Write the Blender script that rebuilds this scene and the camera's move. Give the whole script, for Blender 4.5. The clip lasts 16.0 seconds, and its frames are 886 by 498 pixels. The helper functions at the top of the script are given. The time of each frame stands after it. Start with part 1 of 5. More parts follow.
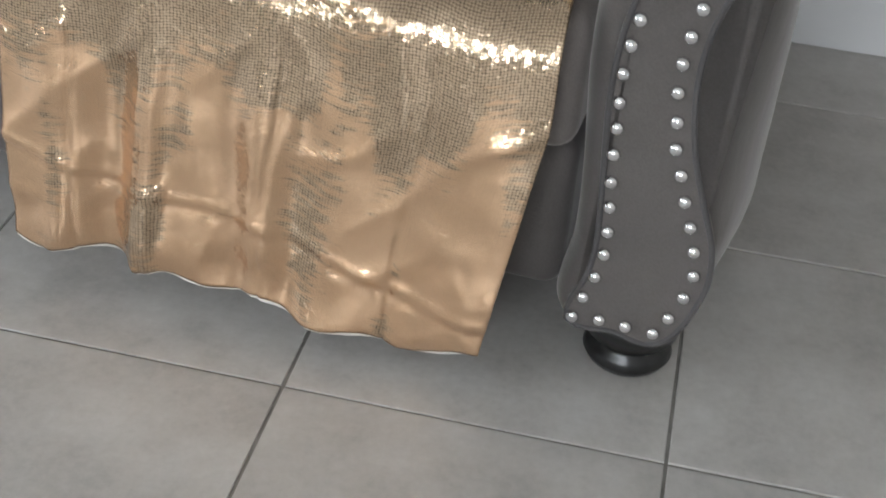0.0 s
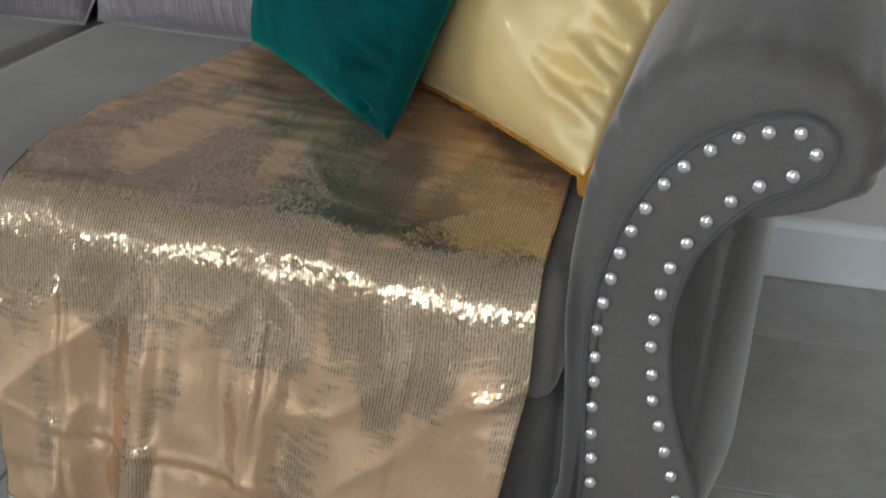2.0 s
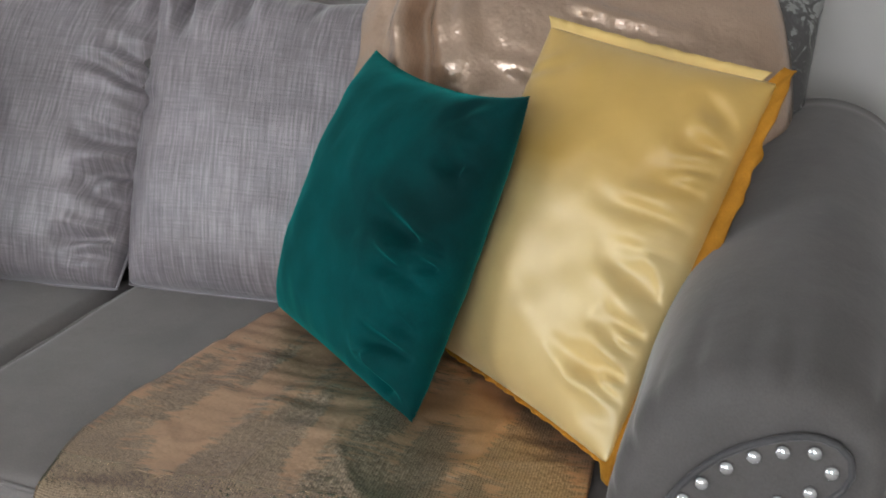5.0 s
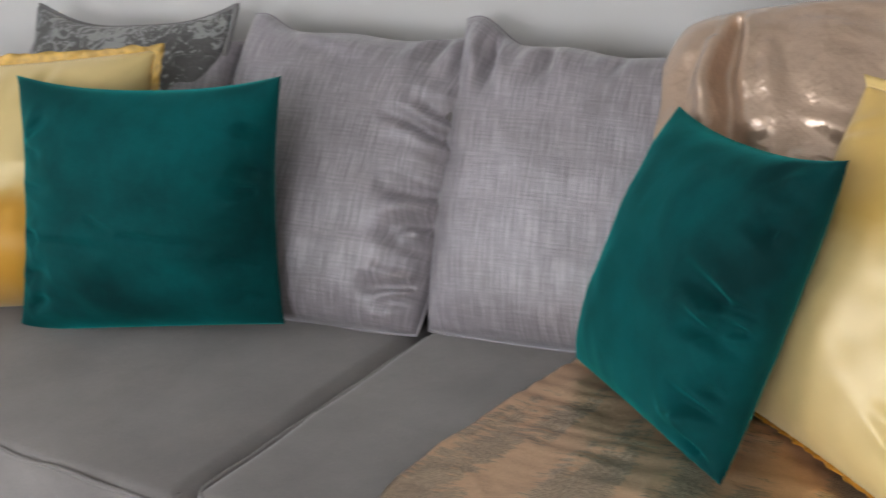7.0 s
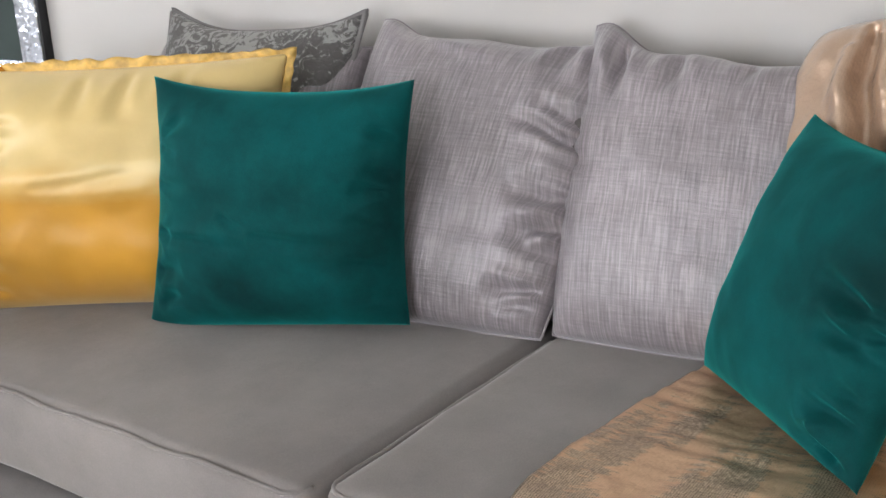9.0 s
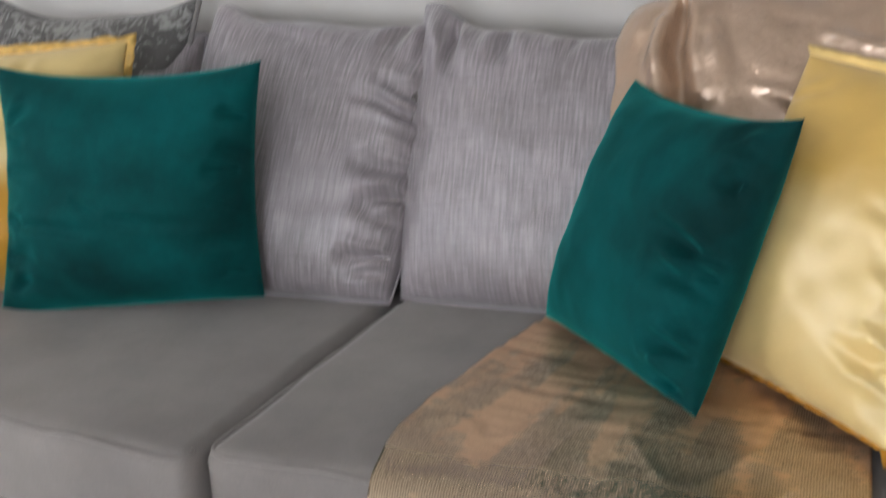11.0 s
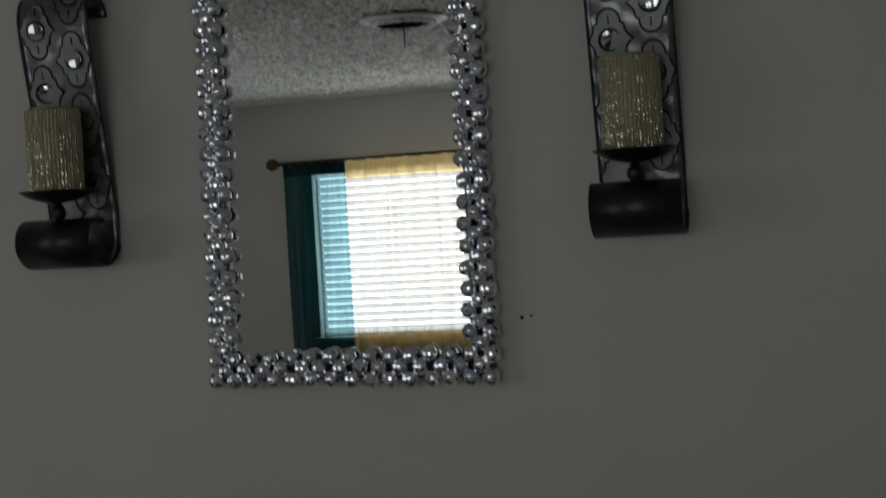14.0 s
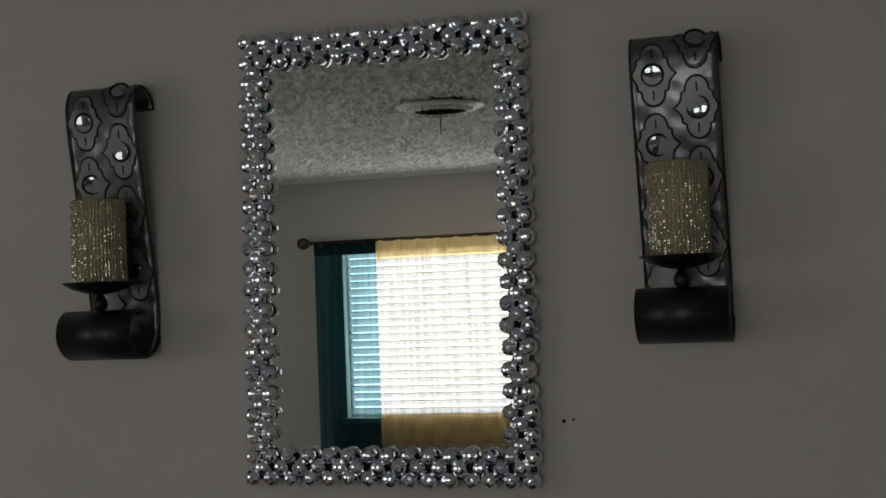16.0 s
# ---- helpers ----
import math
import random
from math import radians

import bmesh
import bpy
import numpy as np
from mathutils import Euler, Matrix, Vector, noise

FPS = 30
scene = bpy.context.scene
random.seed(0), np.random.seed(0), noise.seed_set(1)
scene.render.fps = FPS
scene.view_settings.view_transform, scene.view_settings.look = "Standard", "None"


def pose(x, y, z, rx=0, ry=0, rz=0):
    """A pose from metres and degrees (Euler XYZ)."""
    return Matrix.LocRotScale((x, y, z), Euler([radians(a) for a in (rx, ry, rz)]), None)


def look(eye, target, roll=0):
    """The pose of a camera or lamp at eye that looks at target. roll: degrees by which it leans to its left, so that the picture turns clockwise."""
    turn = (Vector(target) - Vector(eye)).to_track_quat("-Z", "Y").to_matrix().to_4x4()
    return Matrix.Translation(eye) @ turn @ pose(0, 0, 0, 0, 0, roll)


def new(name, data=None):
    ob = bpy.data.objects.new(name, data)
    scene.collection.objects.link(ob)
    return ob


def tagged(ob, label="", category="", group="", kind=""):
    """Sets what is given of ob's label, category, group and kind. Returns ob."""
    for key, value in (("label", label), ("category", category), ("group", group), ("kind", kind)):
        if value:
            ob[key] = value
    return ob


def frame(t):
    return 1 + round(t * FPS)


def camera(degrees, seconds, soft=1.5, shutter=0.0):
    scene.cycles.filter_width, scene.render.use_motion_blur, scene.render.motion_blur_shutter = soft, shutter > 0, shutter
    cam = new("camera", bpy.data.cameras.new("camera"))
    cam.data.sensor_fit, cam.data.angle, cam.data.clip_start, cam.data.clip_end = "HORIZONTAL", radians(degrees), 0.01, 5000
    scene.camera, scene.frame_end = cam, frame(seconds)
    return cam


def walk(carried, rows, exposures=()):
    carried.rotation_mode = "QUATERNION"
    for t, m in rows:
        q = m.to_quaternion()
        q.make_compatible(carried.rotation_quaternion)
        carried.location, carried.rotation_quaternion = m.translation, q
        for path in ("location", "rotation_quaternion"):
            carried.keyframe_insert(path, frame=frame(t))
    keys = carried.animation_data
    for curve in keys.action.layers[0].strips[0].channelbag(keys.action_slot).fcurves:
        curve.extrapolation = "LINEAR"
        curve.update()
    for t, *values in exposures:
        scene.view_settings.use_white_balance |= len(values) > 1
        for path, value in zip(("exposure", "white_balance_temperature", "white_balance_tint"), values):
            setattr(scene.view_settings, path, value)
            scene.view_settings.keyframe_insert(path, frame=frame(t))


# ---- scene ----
cam = camera(35.9, 16.0, 1.5, 0.5)
PATH = [
    (0, (0.905, -2.24, 1.052), (0.639, -0.638, -0.116), 5.0),
    (0.5, (0.91, -2.244, 1.057), (0.616, -0.611, -0.059), 5.9),
    (1, (0.922, -2.241, 1.072), (0.608, -0.574, 0.012), 4.4),
    (1.5, (0.924, -2.247, 1.088), (0.601, -0.536, 0.104), 3.5),
    (2, (0.919, -2.25, 1.109), (0.609, -0.49, 0.211), 3.1),
    (2.5, (0.924, -2.251, 1.122), (0.607, -0.458, 0.295), 2.6),
    (3, (0.927, -2.254, 1.136), (0.609, -0.438, 0.363), 2.7),
    (3.5, (0.929, -2.247, 1.155), (0.61, -0.407, 0.441), 2.5),
    (5.8, (0.92, -2.177, 1.359), (0.452, -0.38, 0.616), -2.7),
    (6, (0.908, -2.191, 1.363), (0.397, -0.403, 0.627), -2.9),
    (6.5, (0.875, -2.205, 1.364), (0.244, -0.45, 0.641), -3.3),
    (7, (0.849, -2.217, 1.363), (0.122, -0.494, 0.654), -3.3),
    (7.5, (0.827, -2.228, 1.364), (0.002, -0.543, 0.672), -3.4),
    (8, (0.822, -2.231, 1.366), (-0.018, -0.55, 0.681), -3.3),
    (8.5, (0.807, -2.245, 1.356), (-0.042, -0.562, 0.685), -3.3),
    (10.8, (0.773, -2.397, 1.351), (0.157, -0.651, 0.595), -3.7),
    (11, (0.752, -2.416, 1.366), (0.198, -0.63, 0.658), -3.1),
    (11.5, (0.747, -2.419, 1.435), (0.233, -0.601, 0.778), -3.8),
    (12, (0.811, -2.399, 1.465), (0.262, -0.549, 0.939), -3.1),
    (12.5, (0.824, -2.439, 1.521), (0.281, -0.567, 1.072), -2.9),
    (13, (0.83, -2.473, 1.501), (0.313, -0.56, 1.232), -2.6),
    (13.5, (0.888, -2.457, 1.549), (0.346, -0.536, 1.413), -2.8),
    (14, (0.886, -2.477, 1.554), (0.345, -0.552, 1.53), -3.4),
    (14.5, (0.891, -2.47, 1.591), (0.305, -0.558, 1.637), -2.9),
    (15, (0.87, -2.472, 1.602), (0.285, -0.561, 1.658), -2.5),
    (15.5, (0.872, -2.466, 1.604), (0.276, -0.559, 1.678), -2.3),
    (16, (0.851, -2.475, 1.604), (0.282, -0.56, 1.69), -2.2),
]
EXPOSURES = [
    (0, -0.56, 5980, 8.5), (1.0, -0.64, 5980, 8.5), (2.0, -0.8, 5830, 5.5), (3.7, -0.78, 5830, 5.5), (5.8, -0.5, 5980, 10.5), (6.5, -0.45, 5980, 10.5),
    (7.5, -0.38, 6030, 10.5), (8.7, -0.05, 6130, 12.0), (11.0, -0.42, 6050, 11.0), (12.0, -0.45, 6180, 10.5), (12.5, -0.88, 6330, 10.0), (13.0, -1.8, 6450, 9.0),
    (13.5, -2.6, 6350, 8.0), (14.0, -3.15, 6250, 6.0), (14.5, -3.35, 6150, 4.0), (15.0, -3.22, 6120, 4.2), (15.5, -3.25, 6350, 7.0), (16.0, -3.0, 6500, 9.0),
]
walk(cam, [(t, look(eye, target, roll)) for t, eye, target, roll in PATH], EXPOSURES)

# ---- world and light ----
ROOM_X0, ROOM_X1, ROOM_Y0, CEIL = -3.3, 2.7, -5.5, 2.44
WIN_X0, WIN_X1, WIN_Z0, WIN_Z1 = -2.16, -0.56, 0.95, 2.0

world = bpy.data.worlds.new("world")
scene.world = world
world.use_nodes = True
wn = world.node_tree
sky = wn.nodes.new("ShaderNodeTexSky")
sky.sky_type, sky.sun_disc = "NISHITA", False
sky.sun_elevation, sky.sun_rotation = radians(40), radians(60)
wn.nodes["Background"].inputs["Strength"].default_value = 0.12
wn.links.new(sky.outputs["Color"], wn.nodes["Background"].inputs["Color"])


def window_light(name, at, facing, width, height, power):
    d = bpy.data.lights.new(name, "AREA")
    d.shape, d.size, d.size_y, d.energy, d.color = "RECTANGLE", width, height, power, (1.0, 0.985, 0.97)
    ob = new(name, d)
    ob.matrix_world = look(at, facing)
    return ob


WIN_ZC = (WIN_Z0 + WIN_Z1) / 2
SIDE_Y0, SIDE_Y1, SIDE_Z0, SIDE_Z1 = -3.7, -1.9, 0.9, 2.1
window_light("window_daylight", ((WIN_X0 + WIN_X1) / 2, ROOM_Y0 - 0.10, WIN_ZC), ((WIN_X0 + WIN_X1) / 2, 0, WIN_ZC), WIN_X1 - WIN_X0, WIN_Z1 - WIN_Z0, 300.0)
# unseen wide opening and lamp, added as front fill for the sofa wall
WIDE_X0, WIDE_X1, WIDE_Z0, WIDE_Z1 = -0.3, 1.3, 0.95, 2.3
window_light("added_front_fill", ((WIDE_X0 + WIDE_X1) / 2, ROOM_Y0 - 0.10, (WIDE_Z0 + WIDE_Z1) / 2), ((WIDE_X0 + WIDE_X1) / 2, 0, (WIDE_Z0 + WIDE_Z1) / 2), WIDE_X1 - WIDE_X0, WIDE_Z1 - WIDE_Z0 - 0.04, 145.0)
# unseen side opening and lamp, added to bring fill from the left
window_light("added_side_fill", (ROOM_X0 - 0.10, (SIDE_Y0 + SIDE_Y1) / 2, (SIDE_Z0 + SIDE_Z1) / 2), (0, (SIDE_Y0 + SIDE_Y1) / 2, (SIDE_Z0 + SIDE_Z1) / 2),
             SIDE_Y1 - SIDE_Y0, SIDE_Z1 - SIDE_Z0, 100.0)


# ---- materials ----
def material(name):
    m = bpy.data.materials.new(name)
    m.use_nodes = True
    t = m.node_tree
    b = t.nodes["Principled BSDF"]
    return m, t, b


def node(t, kind, **values):
    n = t.nodes.new(kind)
    for k, v in values.items():
        n.inputs[k].default_value = v
    return n


def coords(t, kind="Object", scale=(1, 1, 1), rot=(0, 0, 0)):
    tc = t.nodes.new("ShaderNodeTexCoord")
    mp = t.nodes.new("ShaderNodeMapping")
    mp.inputs["Scale"].default_value = scale
    mp.inputs["Rotation"].default_value = rot
    t.links.new(tc.outputs[kind], mp.inputs["Vector"])
    return mp.outputs["Vector"]


def noise_tex(t, vec, scale, detail=4.0, rough=0.55):
    n = node(t, "ShaderNodeTexNoise", Scale=scale, Detail=detail, Roughness=rough)
    if vec is not None:
        t.links.new(vec, n.inputs["Vector"])
    return n.outputs["Fac"]


def ramp(t, fac, stops):
    r = t.nodes.new("ShaderNodeValToRGB")
    e = r.color_ramp.elements
    while len(e) < len(stops):
        e.new(0.5)
    for el, (p, c) in zip(e, stops):
        el.position, el.color = p, (*c, 1)
    t.links.new(fac, r.inputs["Fac"])
    return r.outputs["Color"]


def bump(t, b, height, strength, distance=0.002, below=None):
    n = node(t, "ShaderNodeBump", Strength=strength, Distance=distance)
    t.links.new(height, n.inputs["Height"])
    if below is not None:
        t.links.new(below, n.inputs["Normal"])
    t.links.new(n.outputs["Normal"], b.inputs["Normal"])
    return n.outputs["Normal"]


def mul(c, k):
    return tuple(min(1, v * k) for v in c)


def plain(name, color, rough=0.5, metal=0.0, vary=0.12, scale=9.0, bump_scale=300.0, bump_k=0.08, coat=0.0):
    """A surface with soft patches and a fine grain."""
    m, t, b = material(name)
    v = coords(t)
    col = ramp(t, noise_tex(t, v, scale), [(0.3, mul(color, 1 - vary)), (0.7, mul(color, 1 + vary))])
    t.links.new(col, b.inputs["Base Color"])
    b.inputs["Roughness"].default_value, b.inputs["Metallic"].default_value = rough, metal
    b.inputs["Coat Weight"].default_value = coat
    bump(t, b, noise_tex(t, v, bump_scale, 2.0), bump_k, 0.001)
    return m


def velvet(name, color, sheen=0.6, tint=(1, 1, 1), rough=0.85, nap=3.0, vary=0.2, pile=0.35):
    """Short pile: brushed patches of lighter and darker nap, sheen, fine grain."""
    m, t, b = material(name)
    v = coords(t)
    big = noise_tex(t, v, nap, 5.0, 0.6)
    col = ramp(t, big, [(0.32, mul(color, 1 - vary)), (0.68, mul(color, 1 + vary))])
    fine = noise_tex(t, v, 420.0, 2.0)
    mixn = t.nodes.new("ShaderNodeMix")
    mixn.data_type, mixn.blend_type = "RGBA", "OVERLAY"
    mixn.inputs["Factor"].default_value = 0.18
    t.links.new(col, mixn.inputs["A"])
    t.links.new(fine, mixn.inputs["B"])
    t.links.new(mixn.outputs["Result"], b.inputs["Base Color"])
    b.inputs["Roughness"].default_value = rough
    b.inputs["Specular IOR Level"].default_value = 0.15
    b.inputs["Sheen Weight"].default_value, b.inputs["Sheen Roughness"].default_value = sheen, pile
    b.inputs["Sheen Tint"].default_value = (*tint, 1)
    n1 = bump(t, b, noise_tex(t, v, 22.0, 4.0), 0.25, 0.004)
    bump(t, b, fine, 0.25, 0.0006, n1)
    return m


def chenille(name, color):
    """Ribbed chenille: vertical broken strands."""
    m, t, b = material(name)
    strands = noise_tex(t, coords(t, "UV", (250, 14, 1)), 1.0, 3.0, 0.6)
    cross = noise_tex(t, coords(t, "UV", (18, 270, 1)), 1.0, 3.0, 0.6)
    add = t.nodes.new("ShaderNodeMath")
    add.operation = "MULTIPLY_ADD"
    add.inputs[1].default_value = 0.42
    t.links.new(cross, add.inputs[0])
    t.links.new(strands, add.inputs[2])
    half = t.nodes.new("ShaderNodeMath")
    half.operation = "MULTIPLY"
    half.inputs[1].default_value = 1 / 1.42
    t.links.new(add.outputs[0], half.inputs[0])
    patch = noise_tex(t, coords(t), 6.0, 3.0)
    soft = t.nodes.new("ShaderNodeMath")
    soft.operation = "MULTIPLY_ADD"
    soft.inputs[1].default_value = 0.22
    t.links.new(patch, soft.inputs[0])
    t.links.new(half.outputs[0], soft.inputs[2])
    col = ramp(t, soft.outputs[0], [(0.47, mul(color, 0.70)), (0.61, color), (0.73, mul(color, 1.42))])
    t.links.new(col, b.inputs["Base Color"])
    b.inputs["Roughness"].default_value = 0.42
    b.inputs["Specular IOR Level"].default_value = 0.75
    b.inputs["Sheen Weight"].default_value, b.inputs["Sheen Roughness"].default_value = 0.3, 0.4
    n1 = bump(t, b, noise_tex(t, coords(t), 16.0, 4.0), 0.3, 0.008)
    bump(t, b, half.outputs[0], 0.7, 0.003, n1)
    return m


def sequin(name, color, metal=1.0, rough=0.22, pitch=0.0034, tilt=0.22, wave=0.5, flipped=0.0, coat=0.0):
    """Rows of small metal discs: each cell leans its own way."""
    m, t, b = material(name)
    v = coords(t, "UV", (1 / pitch, 1 / pitch, 1))
    vo = t.nodes.new("ShaderNodeTexVoronoi")
    vo.voronoi_dimensions = "2D"
    vo.inputs["Scale"].default_value, vo.inputs["Randomness"].default_value = 1.0, 0.24
    t.links.new(v, vo.inputs["Vector"])
    sub = t.nodes.new("ShaderNodeVectorMath")
    sub.operation = "SUBTRACT"
    sub.inputs[1].default_value = (0.5, 0.5, 0.5)
    t.links.new(vo.outputs["Color"], sub.inputs[0])
    big = noise_tex(t, coords(t), 7.0, 4.0)
    sc = t.nodes.new("ShaderNodeVectorMath")
    sc.operation = "SCALE"
    mr = node(t, "ShaderNodeMapRange", **{"From Min": 0.54, "From Max": 0.74, "To Min": tilt * 0.6, "To Max": tilt * 1.15})
    t.links.new(big, mr.inputs["Value"])
    t.links.new(mr.outputs["Result"], sc.inputs["Scale"])
    t.links.new(sub.outputs[0], sc.inputs[0])
    flat = t.nodes.new("ShaderNodeVectorMath")
    flat.operation = "SCALE"
    t.links.new(sc.outputs[0], flat.inputs[0])
    bn = node(t, "ShaderNodeBump", Strength=wave, Distance=0.006)
    t.links.new(noise_tex(t, coords(t), 26.0, 3.0), bn.inputs["Height"])
    t.links.new(bn.outputs["Normal"], b.inputs["Coat Normal"])
    ad = t.nodes.new("ShaderNodeVectorMath")
    t.links.new(bn.outputs["Normal"], ad.inputs[0])
    t.links.new(flat.outputs[0], ad.inputs[1])
    no = t.nodes.new("ShaderNodeVectorMath")
    no.operation = "NORMALIZE"
    t.links.new(ad.outputs[0], no.inputs[0])
    t.links.new(no.outputs[0], b.inputs["Normal"])
    edge = ramp(t, vo.outputs["Distance"], [(0.0, color), (0.45, color), (0.66, mul(color, 0.84))])
    # brushed cloth: discs lying flat and smooth, their peach reflection put into the colour, or stood up so that the
    # dark net shows between them
    uvs = t.nodes.new("ShaderNodeSeparateXYZ")
    t.links.new(coords(t, "UV"), uvs.inputs[0])
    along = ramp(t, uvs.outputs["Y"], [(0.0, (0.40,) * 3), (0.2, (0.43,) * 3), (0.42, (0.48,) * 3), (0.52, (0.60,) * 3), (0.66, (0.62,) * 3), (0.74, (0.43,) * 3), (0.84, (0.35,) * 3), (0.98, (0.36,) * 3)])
    tents = noise_tex(t, coords(t, "UV", (11, 3.2, 1), (0, 0, 0.12)), 1.0, 3.0, 0.5)
    ragged = noise_tex(t, coords(t, "UV", (26, 150, 1), (0, 0, -0.1)), 1.0, 4.0, 0.65)
    rg = t.nodes.new("ShaderNodeMath")
    rg.operation = "MULTIPLY_ADD"
    rg.inputs[1].default_value = 0.42
    t.links.new(ragged, rg.inputs[0])
    t.links.new(along, rg.inputs[2])
    sm = t.nodes.new("ShaderNodeMath")
    t.links.new(rg.outputs[0], sm.inputs[0])
    t.links.new(tents, sm.inputs[1])
    less = t.nodes.new("ShaderNodeMath")
    less.operation = "SUBTRACT"
    less.inputs[1].default_value = 0.66
    t.links.new(sm.outputs[0], less.inputs[0])
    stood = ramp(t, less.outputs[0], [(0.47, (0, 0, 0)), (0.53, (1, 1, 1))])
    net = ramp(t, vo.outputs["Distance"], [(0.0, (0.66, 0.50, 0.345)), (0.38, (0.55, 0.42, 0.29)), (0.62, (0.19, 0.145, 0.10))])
    fl = t.nodes.new("ShaderNodeMath")
    fl.operation = "MULTIPLY"
    fl.inputs[1].default_value = flipped
    t.links.new(stood, fl.inputs[0])
    lie = node(t, "ShaderNodeMapRange", **{"To Min": 1.0 - 0.6 * flipped, "To Max": 1.0})
    t.links.new(fl.outputs[0], lie.inputs["Value"])
    t.links.new(lie.outputs["Result"], flat.inputs["Scale"])
    mx = t.nodes.new("ShaderNodeMix")
    mx.data_type = "RGBA"
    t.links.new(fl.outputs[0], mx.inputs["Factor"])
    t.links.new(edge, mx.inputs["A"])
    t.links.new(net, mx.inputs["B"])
    rr = node(t, "ShaderNodeMapRange", **{"To Min": rough * (1.0 + 0.5 * flipped), "To Max": rough * (1.0 + 0.3 * flipped)})
    t.links.new(fl.outputs[0], rr.inputs["Value"])
    # discs on the seat are rougher, so the cushions mirror less in them
    dull = ramp(t, uvs.outputs["Y"], [(0.40, (0.20 * flipped,) * 3), (0.54, (0, 0, 0))])
    rs = t.nodes.new("ShaderNodeMath")
    t.links.new(rr.outputs["Result"], rs.inputs[0])
    t.links.new(dull, rs.inputs[1])
    t.links.new(rs.outputs[0], b.inputs["Roughness"])
    t.links.new(mx.outputs["Result"], b.inputs["Base Color"])
    b.inputs["Metallic"].default_value, b.inputs["Coat Weight"].default_value, b.inputs["Coat Roughness"].default_value = metal, coat, 0.08
    return m


def satin(name, low, high, turn_at, rough=0.47, gloss=(1.0, 1.0)):
    """Short-napped satin: light and shade put into colour and gloss as zones below and above, with a wavy change
    between.
    """
    m, t, b = material(name)
    v = coords(t)
    uvs = t.nodes.new("ShaderNodeSeparateXYZ")
    t.links.new(coords(t, "UV"), uvs.inputs[0])
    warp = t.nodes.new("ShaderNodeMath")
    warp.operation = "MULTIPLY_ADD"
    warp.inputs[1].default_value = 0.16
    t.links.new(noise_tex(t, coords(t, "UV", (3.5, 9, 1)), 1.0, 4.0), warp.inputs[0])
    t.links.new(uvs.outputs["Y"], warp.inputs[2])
    # mask between the painted lit zone and the painted shaded zone
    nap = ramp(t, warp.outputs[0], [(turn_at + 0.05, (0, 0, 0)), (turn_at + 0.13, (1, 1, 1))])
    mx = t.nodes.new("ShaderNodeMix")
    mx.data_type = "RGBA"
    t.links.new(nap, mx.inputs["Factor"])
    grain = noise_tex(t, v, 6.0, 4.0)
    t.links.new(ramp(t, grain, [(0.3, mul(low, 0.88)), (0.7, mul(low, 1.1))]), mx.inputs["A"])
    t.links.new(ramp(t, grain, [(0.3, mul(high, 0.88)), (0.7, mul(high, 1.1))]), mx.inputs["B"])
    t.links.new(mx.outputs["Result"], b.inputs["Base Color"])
    gl = node(t, "ShaderNodeMapRange", **{"To Min": gloss[0], "To Max": gloss[1]})
    t.links.new(nap, gl.inputs["Value"])
    t.links.new(gl.outputs["Result"], b.inputs["Specular IOR Level"])
    b.inputs["Roughness"].default_value = rough
    b.inputs["Specular Tint"].default_value = (1.0, 0.96, 0.84, 1)
    b.inputs["IOR"].default_value = 1.75
    b.inputs["Anisotropic"].default_value = 0.5
    b.inputs["Sheen Weight"].default_value = 0.35
    b.inputs["Sheen Tint"].default_value = (1.0, 0.92, 0.66, 1)
    n1 = bump(t, b, noise_tex(t, v, 30.0, 3.0), 0.12, 0.004)
    bump(t, b, noise_tex(t, coords(t, "UV", (900, 60, 1)), 1.0, 2.0), 0.1, 0.0006, n1)
    return m


def sheer(name, color, open_part, clear):
    """Thin curtain cloth that lets part of the daylight through."""
    m, t, b = material(name)
    t.nodes.remove(b)
    out = t.nodes["Material Output"]
    col = ramp(t, noise_tex(t, coords(t, "Object", (60, 60, 4)), 3.0), [(0.3, mul(color, 0.8)), (0.7, mul(color, 1.2))])
    tr = t.nodes.new("ShaderNodeBsdfTransparent")
    t.links.new(ramp(t, noise_tex(t, coords(t, "Object", (45, 45, 1.5)), 1.0, 3.0), [(0.35, mul(clear, 0.62)), (0.6, clear)]), tr.inputs["Color"])
    tl = t.nodes.new("ShaderNodeBsdfTranslucent")
    df = t.nodes.new("ShaderNodeBsdfDiffuse")
    m1, m2 = t.nodes.new("ShaderNodeMixShader"), t.nodes.new("ShaderNodeMixShader")
    m1.inputs[0].default_value, m2.inputs[0].default_value = 0.5, open_part
    t.links.new(col, tl.inputs["Color"])
    t.links.new(col, df.inputs["Color"])
    t.links.new(df.outputs[0], m1.inputs[1])
    t.links.new(tl.outputs[0], m1.inputs[2])
    t.links.new(m1.outputs[0], m2.inputs[1])
    t.links.new(tr.outputs[0], m2.inputs[2])
    t.links.new(m2.outputs[0], out.inputs["Surface"])
    return m


def wall_paint(name, color):
    m, t, b = material(name)
    v = coords(t)
    col = ramp(t, noise_tex(t, v, 1.6, 4.0), [(0.3, mul(color, 0.965)), (0.7, mul(color, 1.03))])
    t.links.new(col, b.inputs["Base Color"])
    b.inputs["Roughness"].default_value = 0.62
    b.inputs["Specular IOR Level"].default_value = 0.3
    n1 = bump(t, b, noise_tex(t, v, 70.0, 3.0), 0.12, 0.002)
    bump(t, b, noise_tex(t, v, 260.0, 2.0), 0.3, 0.001, n1)
    return m


